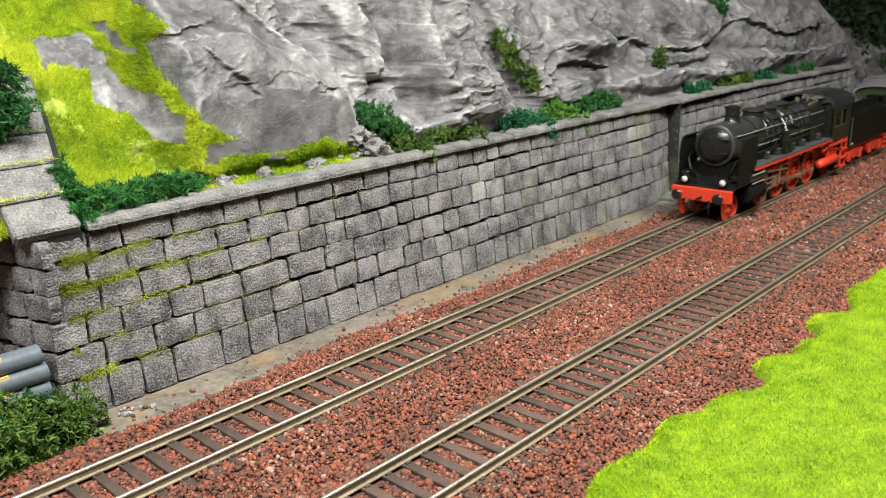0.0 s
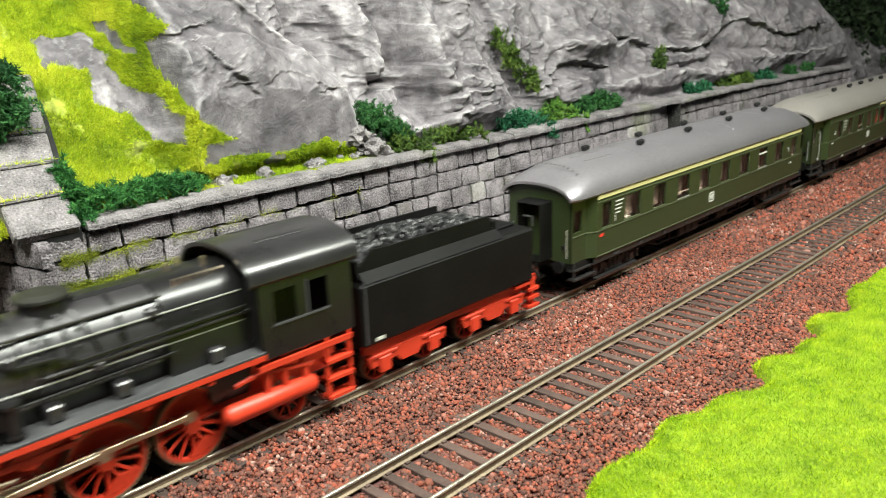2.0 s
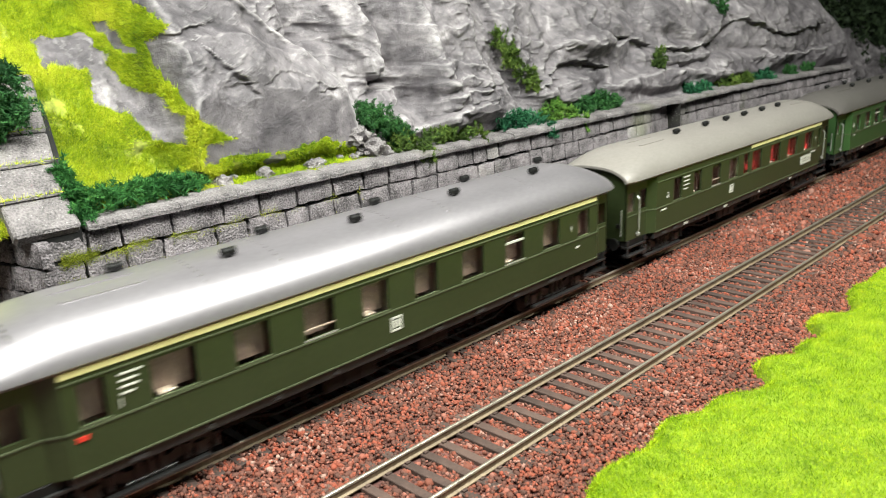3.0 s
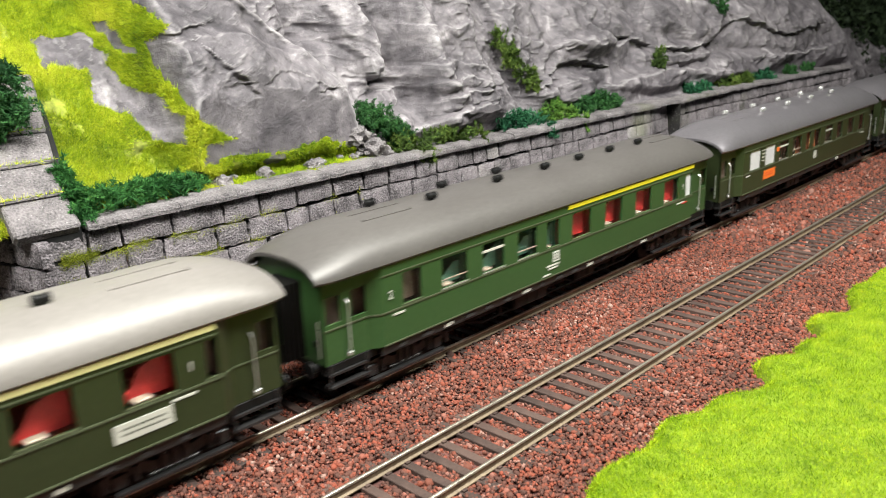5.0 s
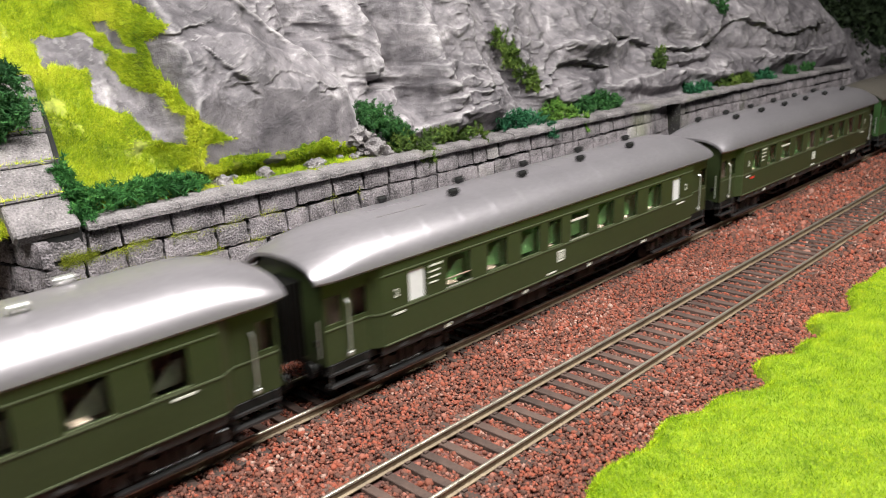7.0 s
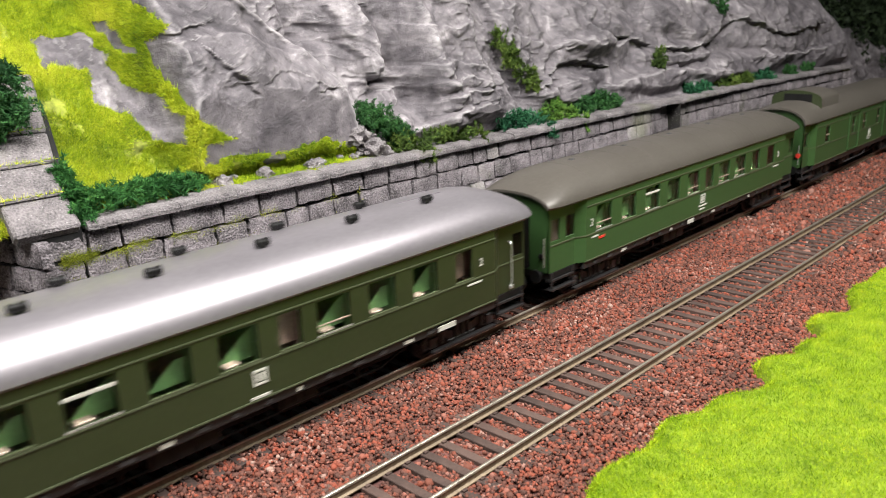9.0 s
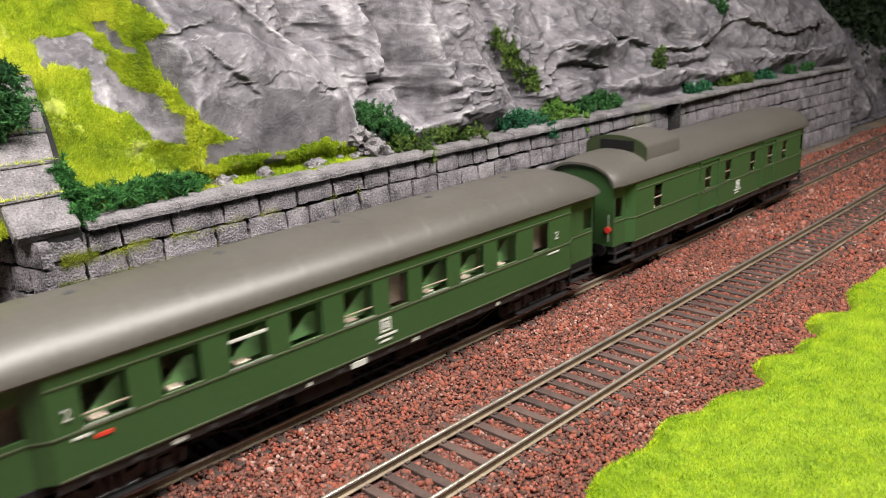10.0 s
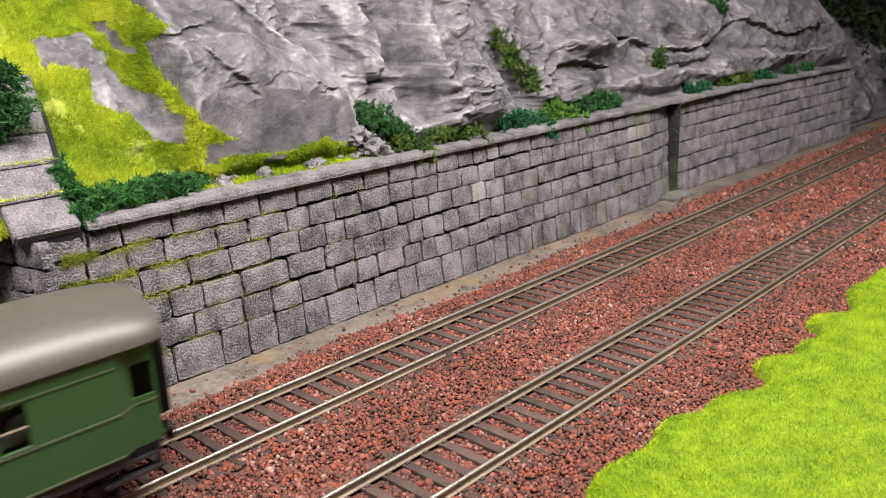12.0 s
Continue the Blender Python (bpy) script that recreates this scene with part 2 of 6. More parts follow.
def tri_soup(name, verts, per, material, parent=None, label="", category="", kind="stuff"):
    """verts: (n, per, 3) array: n separate polygons of per corners."""
    n = len(verts)
    me = bpy.data.meshes.new(name)
    me.vertices.add(n * per)
    me.vertices.foreach_set("co", (verts.reshape(-1) * MM).astype(np.float32))
    me.loops.add(n * per)
    me.loops.foreach_set("vertex_index", np.arange(n * per, dtype=np.int32))
    me.polygons.add(n)
    me.polygons.foreach_set("loop_start", np.arange(0, n * per, per, dtype=np.int32))
    me.update(calc_edges=True)
    me.materials.append(material)
    ob = new(name, me)
    ob.parent = parent
    return tagged(ob, label, category, kind=kind)


# ---- room ----
ob = part("floor", box(bmesh.new(), -2000, 2600, -2000, 1800, -1010, -1000), M["plaster"], None)
tagged(ob, "plain grey floor of the layout room", "floor", kind="structure")
ob = part("ceiling", box(bmesh.new(), -2000, 2600, -2000, 1800, 1500, 1520), M["plaster"], None)
tagged(ob, "plain pale ceiling of the layout room", "ceiling", kind="structure")
for nm, b_ in (("wall_north", (-2000, 2600, 1800, 1820)), ("wall_south", (-2000, 2600, -2020, -2000)), ("wall_west", (-2020, -2000, -2000, 1800)), ("wall_east", (2600, 2620, -2000, 1800))):
    ob = part(nm, box(bmesh.new(), *b_, -1000, 1500), M["plaster"], None)
    tagged(ob, "plain plastered wall of the layout room", "wall", kind="structure")
ob = part("ground", box(bmesh.new(), -250, 2500, -200, 500, -24, -5), M["board"], None)
tagged(ob, "brown baseboard under the model railway", "ground", kind="structure")

# ---- track bed and path ----
TRACK_Y = (0.0, -51.46)
ob = part("ballast_bed", box(bmesh.new(), -200, 2400, -92, 24, -5, -3.5), M["ballast_bed"], None)
tagged(ob, "dark red ballast bed under both tracks", "track bed", kind="structure")


def path_strip():
    nx, ny = 220, 8
    vs, fs = [], []
    for i in range(nx + 1):
        for j in range(ny + 1):
            x, y = -60 + 800 * i / nx, 22 + 24 * j / ny
            z = -4.6 + 0.5 * noise.noise((x * 0.06, y * 0.12, 0)) + 0.25 * noise.noise((x * 0.3, y * 0.3, 4)) + 2.9 * (1 - smooth(55, 84, x)) * smooth(26, 42, y)
            vs.append((x, y, z))
    for i in range(nx):
        for j in range(ny):
            a = i * (ny + 1) + j
            fs.append((a, a + ny + 1, a + ny + 2, a + 1))
    ob = quick("path", vs, fs, M["path"], True)
    tagged(ob, "narrow brown-grey dirt path along the wall foot", "path", kind="structure")


path_strip()


def stones(name, x0, x1, y0, y1, count, size, label, keep):
    """Scattered angular grains: squashed icosahedra, one joined mesh."""
    rng = np.random.default_rng(7 + count)
    bm = bmesh.new()
    bmesh.ops.create_icosphere(bm, subdivisions=1, radius=1.0)
    base = np.array([v.co[:] for v in bm.verts])
    tris = np.array([[v.index for v in f.verts] for f in bm.faces])
    bm.free()
    x, y = rng.uniform(x0, x1, count), rng.uniform(y0, y1, count)
    ok = keep(x, y, rng)
    x, y = x[ok], y[ok]
    n = len(x)
    r = size * rng.lognormal(0, 0.28, n)
    scale = rng.uniform(0.65, 1.3, (n, 1, 3))
    shake = 1 + rng.uniform(-0.32, 0.28, (n, len(base), 1))
    ang = rng.uniform(0, 2 * np.pi, n)
    tilt = rng.uniform(-0.9, 0.9, n)
    v = base[None] * scale * shake
    ct, st = np.cos(tilt)[:, None], np.sin(tilt)[:, None]
    vy, vz = v[..., 1] * ct - v[..., 2] * st, v[..., 1] * st + v[..., 2] * ct
    ca, sa = np.cos(ang)[:, None], np.sin(ang)[:, None]
    vx, vy = v[..., 0] * ca - vy * sa, v[..., 0] * sa + vy * ca
    out = np.stack([vx, vy, vz], -1) * r[:, None, None]
    out[..., 0] += x[:, None]
    out[..., 1] += y[:, None]
    edge = np.clip((27 - y) / 5, 0, 1)
    for c in TRACK_Y:
        d = np.abs(y - c)
        edge = np.where(d < 10, 0.62, np.where(d < 17, 1.05, edge))
    out[..., 2] += (-4.4 + 1.5 * edge + rng.uniform(-0.25, 0.45, n))[:, None]
    faces = (tris[None] + (np.arange(n) * len(base))[:, None, None]).reshape(-1, 3)
    me = bpy.data.meshes.new(name)
    me.vertices.add(n * len(base))
    me.vertices.foreach_set("co", (out.reshape(-1) * MM).astype(np.float32))
    me.loops.add(len(faces) * 3)
    me.loops.foreach_set("vertex_index", faces.reshape(-1).astype(np.int32))
    me.polygons.add(len(faces))
    me.polygons.foreach_set("loop_start", np.arange(0, len(faces) * 3, 3, dtype=np.int32))
    me.update(calc_edges=True)
    me.materials.append(M["ballast"])
    return tagged(new(name, me), label, "ballast", kind="stuff")


def off_rails(x, y, rng):
    ok = np.ones(len(x), bool)
    for c in TRACK_Y:
        d = np.abs(y - c)
        ok &= (np.abs(d - 8.25) > 1.25)
        buried = 11.2 + 2.6 * np.sin(x * 0.21 + c) * np.sin(x * 0.083 + y) + rng.normal(0, 0.7, len(x))
        on_sleeper = (np.abs((x + 40) % 6.2 - 3.1) < 1.3) & (d < buried)
        ok &= ~(on_sleeper & (rng.random(len(x)) < 0.965))
    return ok & (y < 26.5 + 2.5 * np.sin(x * 0.05) + rng.normal(0, 1.3, len(x)))


stones("ballast", 30, 330, -92, 31, 80000, 0.47, "red-brown crushed stone ballast between the tracks", off_rails)
stones("ballast", 330, 760, -92, 31, 28000, 0.85, "red-brown crushed stone ballast along the far tracks", off_rails)


def loose_stones(x, y, rng):
    return rng.random(len(x)) < np.exp(-(y - 26) / 5)


stones("gravel", 60, 420, 26, 41, 900, 0.5, "loose red gravel strayed onto the path", loose_stones)

# ---- tracks ----


def track(y, label):
    t = thing("railway_track", label, "track", "model railway tracks")
    t.location = (0, y * MM, 0)
    for s in (-1, 1):
        bm = bmesh.new()
        prism(bm, [(-0.8, -2.5), (0.8, -2.5), (0.8, -2.25), (0.22, -1.95), (0.18, -0.9), (0.4, -0.75), (0.4, -0.45), (-0.4, -0.45), (-0.4, -0.75), (-0.18, -0.9), (-0.22, -1.95), (-0.8, -2.25)], -200, 2400, "yz")
        bmesh.ops.translate(bm, vec=(0, s * 8.75, 0), verts=bm.verts)
        r = part("rail", bm, M["rail_side"], t, "brown-sided nickel rail")
        dome = [(s * 8.75 + 0.46 * math.sin(a), -0.60 + 0.60 * max(0.0, math.cos(a)) ** 0.6) for a in [math.pi * (k / 10 - 0.5) for k in range(11)]]
        part("rail_head", prism(bmesh.new(), dome, -200, 2400, "yz"), M["rail_top"], r, "worn shiny running surface", True)
    bm = bmesh.new()
    box(bm, -1.25, 1.25, -15, 15, -4.4, -2.35, 0.15)
    for s in (-1, 1):
        for o in (-1.5, 1.5):
            box(bm, -0.6, 0.6, s * 8.75 + o - 0.4, s * 8.75 + o + 0.4, -2.6, -1.95)
    me = to_mesh("sleeper", bm, M["sleeper"])
    for k in range(124):
        sl = new("sleeper", me)
        sl.parent = t
        sl.location = ((-36.9 + 6.2 * k + random.uniform(-0.15, 0.15)) * MM, random.uniform(-0.2, 0.2) * MM, random.uniform(-0.05, 0.05) * MM)
        sl.rotation_euler = (0, 0, random.uniform(-0.012, 0.012))


track(TRACK_Y[0], "model railway track carrying the train, brown sleepers")
track(TRACK_Y[1], "empty model railway track on red ballast")

# ---- retaining wall ----
WALL_X0, WALL_X1, FAR_X1 = 70.0, 404.0, 660.0
COURSES = (-4.6, 6.6, 14.8, 22.9, 30.7, 38.0, 45.0)


def face_y(x, z):
    """Battered front of the wall; it sinks into a recess, then swings towards the track."""
    y = 42.0 + 5.0 * (z + 4) / 49
    if 368 < x < 404.5:
        return y + 5.5 * ((x - 368) / 36) ** 1.5
    return y + (2.0 if x > 404.5 else 0.0) - (0.036 * (x - 440) if x > 440 else 0.0)


def wall_block(bm, x0, x1, z0, z1, rng, out, frame, inward):
    """One rough stone: a pitted flat face with ragged edges that lean back into the joint."""
    nx, nz = 7, 5
    skew = rng.uniform(-0.5, 0.5)
    tip, turn = rng.uniform(-0.22, 0.22), rng.uniform(-0.22, 0.22)
    grid = []
    for j in range(nz + 1):
        row = []
        for i in range(nx + 1):
            u, v = i / nx, j / nz
            rim = i in (0, nx) or j in (0, nz)
            corner = i in (0, nx) and j in (0, nz)
            x = x0 + (x1 - x0) * u + skew * (v - 0.5) + (rng.uniform(-0.26, 0.26) if rim else 0)
            z = z0 + (z1 - z0) * v + (rng.uniform(-0.26, 0.26) if rim else 0)
            if corner:
                x += 0.1 * (1 if i == 0 else -1)
                z += 0.1 * (1 if j == 0 else -1)
            push = out + tip * (u - 0.5) + turn * (v - 0.5) - (0.24 if rim else 0.0) + rng.uniform(-0.08, 0.08)
            row.append(bm.verts.new(frame(x, z, push)))
        grid.append(row)
    for j in range(nz):
        for i in range(nx):
            bm.faces.new((grid[j][i], grid[j][i + 1], grid[j + 1][i + 1], grid[j + 1][i]))
    ring = [grid[0][i] for i in range(nx + 1)] + [grid[j][nx] for j in range(1, nz + 1)] + [grid[nz][i] for i in range(nx - 1, -1, -1)] + [grid[j][0] for j in range(nz - 1, 0, -1)]
    back = [bm.verts.new(v.co + inward) for v in ring]
    n = len(ring)
    for k in range(n):
        bm.faces.new((ring[k], back[k], back[(k + 1) % n], ring[(k + 1) % n]))


def front_frame(x, z, push):
    return Vector((x, face_y(x, z) - push, z))


def side_frame(y, z, push):
    return Vector((WALL_X0 + 1.0 * (z + 4) / 49 - 0.30 * max(0, y - 45) - push, y, z))


# where plaster was spilt on the stones: x, z and half-widths
PLASTER_SPOTS = ((362, 31, 9, 8), (240, 27, 5, 4), (253, 41, 6, 4))


def masonry(span0, span1, frame, direction, rng, parent, joined=None, slope=None):
    rows = list(zip(COURSES, COURSES[1:]))
    if slope:
        rows += [(45.0 + 7.4 * k, 52.4 + 7.4 * k) for k in range(5)]
    for r, (za, zb) in enumerate(rows):
        x = span0 - (0 if r % 2 else rng.uniform(2, 7))
        while x < span1 - 2:
            w = rng.choice((rng.uniform(7.0, 9.0), rng.uniform(9.5, 12.5), rng.uniform(10.5, 13.5)))
            w *= 1.28 - 0.28 * smooth(130, 230, x) if slope is None else 1.0
            a, b = max(x, span0), min(x + w, span1)
            x += w
            if b - a < 3.0 or (slope and zb > slope((a + b) / 2)):
                continue
            bm = joined if joined is not None else bmesh.new()
            lift = 0.30 * math.sin(a * 0.07 + 1.7 * r) + 0.15 * math.sin(a * 0.31 + r)
            low, high = lift * (r > 0), lift * (r < len(COURSES) - 2)
            wall_block(bm, a + 0.42, b - 0.42, za + 0.44 + low, zb - 0.44 + high, rng, rng.uniform(0.45, 0.80), frame, direction * 3.0)
            if joined is None:
                spot = slope is None and any(abs((a + b) / 2 - sx) < rx and abs((za + zb) / 2 - sz) < rz for sx, sz, rx, rz in PLASTER_SPOTS)
                part("stone", bm, M["stone_pale"] if spot else M["stone"], parent, "stone daubed with pale plaster" if spot else "")


def coping_bm(x0, x1, rng):
    bm = bmesh.new()
    nx = max(4, int((x1 - x0) / 2.2))
    lift, thick = rng.uniform(-0.2, 0.25), 2.3 + rng.uniform(-0.25, 0.3)
    rings = []
    for i in range(nx + 1):
        x = x0 + (x1 - x0) * i / nx
        y = min(face_y(x, 45), 47.0) - 2.5 + 0.45 * noise.noise((x * 0.16, 1, 0)) + rng.uniform(-0.14, 0.14)
        end = 0.35 if i in (0, nx) else 0.0
        zb = 45.1 + lift * 0.4 + 0.18 * noise.noise((x * 0.3, 5, 0)) + (0.7 * noise.noise((x * 0.05, 8, 0)) if x > 330 else 0)
        zt = zb + thick + 0.25 * noise.noise((x * 0.25, 9, 0)) - end
        prof = [(y + end, zb), (y - 0.05 + end, zb + 0.5 * thick), (y + 0.5 + end, zt - 0.1), (y + 3, zt + 0.15), (y + 6, zt + 0.3), (y + 9.5, zt + 0.3), (y + 9.5, zb)]
        rings.append([bm.verts.new((x, py + rng.uniform(-0.07, 0.07), pz + rng.uniform(-0.07, 0.07))) for py, pz in prof])
    n = len(rings[0])
    for p, q in zip(rings, rings[1:]):
        for k in range(n):
            bm.faces.new((p[k], p[(k + 1) % n], q[(k + 1) % n], q[k]))
    bm.faces.new(rings[0])
    bm.faces.new(rings[-1])
    return bm


def retaining_wall():
    rng = random.Random(5)
    w = thing("retaining_wall", "grey rough-stone retaining wall with mossy joints below the cliff", "wall", kind="structure")
    bm = prism(bmesh.new(), [(44.0, -5), (60, -5), (60, 45), (49.0, 45)], WALL_X0 + 2.6, 368, "yz")
    part("core", bm, M["joint"], w, "dark recessed mortar joints")
    bm = bmesh.new()
    vs = [[bm.verts.new((x, face_y(x, z) + dy, z)) for z, dy in ((-5, 2.0), (-5, 18), (45, 13), (45, 2.0))] for x in (368, 380, 392, 404.4)]
    for p, q in zip(vs, vs[1:]):
        for k in range(4):
            bm.faces.new((p[k], p[(k + 1) % 4], q[(k + 1) % 4], q[k]))
    bm.faces.new(vs[0])
    bm.faces.new(vs[-1])
    part("core", bm, M["joint"], w, "dark joints of the shallow recess")
    bm = bmesh.new()
    vs = []
    for x in (405.2, 440, 550, FAR_X1):
        vs.append([bm.verts.new((x, face_y(x + 0.1, z) + dy, z)) for z, dy in ((-5, 2.0), (-5, 16), (45, 12), (45, 2.0))])
    for p, q in zip(vs, vs[1:]):
        for k in range(4):
            bm.faces.new((p[k], p[(k + 1) % 4], q[(k + 1) % 4], q[k]))
    bm.faces.new(vs[0])
    bm.faces.new(vs[-1])
    part("core", bm, M["joint"], w, "dark recessed mortar joints")
    bm = prism(bmesh.new(), [(46, -5), (92, -5), (92, 84), (88, 82), (46.5, 46.5)], WALL_X0 + 2.4, WALL_X0 + 13, "yz")
    for v in bm.verts:
        v.co.x += 0.27 * max(0, v.co.y - 50)
    part("core", bm, M["joint"], w, "core of the stepped wing wall")
    bm = prism(bmesh.new(), [(46, -5), (76, -5), (76, 70), (46.5, 46.0)], WALL_X0 + 2.2, WALL_X0 + 12, "yz")
    for v in bm.verts:
        v.co.x -= 0.30 * max(0, v.co.y - 45)
    part("core", bm, M["joint"], w, "core behind the return wall")
    masonry(WALL_X0, WALL_X1, front_frame, Vector((0, 1, 0)), rng, w)
    far = bmesh.new()
    masonry(405.2, FAR_X1, front_frame, Vector((0, 1, 0)), rng, w, far)
    part("far_stones", far, M["stone"], w, kind="stuff")
    masonry(42.5, 72, side_frame, Vector((1, 0, 0)), rng, w, slope=lambda y: 46 + (y - 44) * 0.86)
    # The darkness of this end face is put into its colour.
    part("recess_return", box(bmesh.new(), 404.55, 405.15, 44.5, 54, -5, 45), M["stone_dark"], w, "end face of the recess, coloured near-black")
    part("recess_plinth", box(bmesh.new(), 386, 408, 35.5, 46, -5, -2.6, 0.6), M["coping"], w, "low stone plinth")
    # coping slabs: uneven cast stone, the front edge waving a little
    x = WALL_X0 + 14
    while x < FAR_X1:
        ln = rng.uniform(24, 40)
        e = min(x + ln, FAR_X1)
        if FAR_X1 - e < 10:
            e = FAR_X1
        part("coping_slab", coping_bm(x + 0.15, e - 0.15, rng), M["coping"], w)
        x = e
    # wing wall slabs climbing the slope
    for k in range(5):
        bm = bmesh.new()
        box(bm, WALL_X0 - 4 + rng.uniform(-0.5, 0.5), WALL_X0 + 12.4 + rng.uniform(-0.5, 0.5), 0, 11.0, -3.4, 0.5 + rng.uniform(-0.3, 0.3), 0.7)
        bmesh.ops.rotate(bm, cent=(0, 0, 0), matrix=Matrix.Rotation(0.70, 3, "X"), verts=bm.verts)
        for v in bm.verts:
            v.co.x += 0.27 * max(0, v.co.y + 43.5 + 8.7 * k - 50)
        bmesh.ops.translate(bm, vec=(0, 45.0 + 8.7 * k, 46.8 + 7.5 * k), verts=bm.verts)
        part("wing_slab", bm, M["coping"], w)


retaining_wall()

# ---- cliff ----


# bulges of the rock: centre x, z, half-widths, thrust towards the track, edge sharpness
BULGES = [(213, 92, 13, 22, 7, 0.6), (222, 60, 14, 9, 4, 0.5), (322, 60, 24, 8, 5, 0.4), (352, 88, 34, 15, 7, 0.5), (300, 92, 16, 20, 5, 0.6),
          (405, 58, 40, 7, 5, 0.5), (455, 90, 44, 15, 8, 0.45), (430, 69, 40, 6, 5, 0.4), (560, 80, 56, 24, 12, 0.5), (640, 70, 50, 26, 10, 0.6), (500, 58, 60, 8, 6, 0.5), (700, 40, 40, 50, 10, 0.7), (289, 66, 9, 16, -5, 0.8), (221, 71, 7, 2.6, -11, 0.5)]
# broken edges of the rock: corner points (x, z), how far the side left of the run stands proud, its reach
EDGES = [([(118, 99), (126, 94), (133, 95)], 1.6, 8), ([(140, 84), (148, 76), (156, 70), (172, 72)], 1.3, 9), ([(135, 92), (152, 93), (170, 86), (190, 88)], -1.6, 10), ([(150, 78), (166, 80), (180, 74)], 0.9, 7),
         ([(206, 100), (209, 86), (213, 76)], 3.0, 9), ([(219, 104), (221, 88), (216, 74)], -3.0, 8), ([(212, 64), (221, 70), (232, 76)], -3.2, 7), ([(227, 98), (230, 84), (229, 74)], 2.2, 7),
         ([(234, 77), (246, 78), (262, 75)], -1.9, 5), ([(234, 70), (250, 72), (260, 69)], -1.6, 4), ([(233, 63), (246, 66), (258, 65)], -1.8, 4), ([(226, 54), (240, 58.5), (254, 60)], -2.4, 5), ([(240, 92), (252, 90), (262, 93)], -1.4, 8),
         ([(281, 104), (284, 88), (288, 70)], 3.4, 9), ([(268, 100), (270, 84), (274, 70)], -1.6, 8), ([(306, 65), (319, 71.5), (334, 72.5), (352, 69)], 2.4, 9), ([(308, 61), (326, 63), (348, 65)], -1.5, 6), ([(300, 84), (318, 80), (340, 82)], -1.8, 9),
         ([(388, 79), (414, 74), (440, 71.5), (470, 74), (502, 83)], 2.4, 12), ([(415, 70), (455, 68), (500, 66)], -1.8, 9), ([(425, 61), (452, 60), (480, 56)], -1.8, 8), ([(352, 58), (386, 61), (420, 63)], -2.4, 8), ([(360, 84), (372, 76), (392, 80)], -2.2, 9),
         ([(520, 84), (560, 74), (610, 78)], 2.2, 14), ([(540, 62), (590, 60), (640, 64)], -1.8, 12)]


def ledge_w(x):
    return 1.5 + 3.5 * smooth(95, 112, x) + 8 * smooth(112, 140, x) * (1 - smooth(186, 200, x)) + 6 * smooth(200, 210, x) * (1 - smooth(225, 238, x))


def billow(p, octaves, gain=0.5):
    """Rounded swellings with sharp valleys between them."""
    total, amp = 0.0, 1.0
    for _ in range(octaves):
        total += amp * abs(noise.noise(p))
        p, amp = p * 2.07 + Vector((3.1, 1.7, 0.9)), amp * gain
    return total


def facets(x, z, cell, seed):
    """Flat tilted planes that meet in sharp edges."""
    p = Vector((x / cell, z / cell, seed))
    dist, pts = noise.voronoi(p)
    c = pts[0]
    a = 6.283 * (math.sin(c.x * 127.1 + c.y * 311.7 + seed) * 43758.5 % 1.0)
    q = p - c
    tilt = math.cos(a) * q.x + math.sin(a) * q.y + 0.5 * (math.sin(c.x * 71.3 + c.y * 19.7) * 917.3 % 1.0 - 0.2)
    return tilt * smooth(0.0, 0.28, dist[1] - dist[0])


def edges_at(x, z):
    """Thrust of the rock at the broken edges: sharp on one side, dying away on the other."""
    total = 0.0
    for pts, amp, reach in EDGES:
        if x < pts[0][0] - 3 * reach or x > pts[-1][0] + 3 * reach:
            continue
        best, sign = 1e9, 1.0
        for (ax, az), (bx, bz) in zip(pts, pts[1:]):
            dx, dz = bx - ax, bz - az
            u = min(1, max(0, ((x - ax) * dx + (z - az) * dz) / (dx * dx + dz * dz)))
            d = math.hypot(x - ax - u * dx, z - az - u * dz)
            if d < best:
                best, sign = d, 1.0 if dx * (z - az) - dz * (x - ax) > 0 else -1.0
        if best < 3 * reach:
            d = best * sign * (1 if amp > 0 else -1)
            total += abs(amp) * (math.exp(-(d / reach) ** 2) if d > 0 else max(0.0, 1 + d / 0.8))
    return total


def chips_at(x, z):
    return billow(Vector((x * 0.10 + z * 0.06, z * 0.13 - x * 0.05, 8.1)), 4, 0.55)


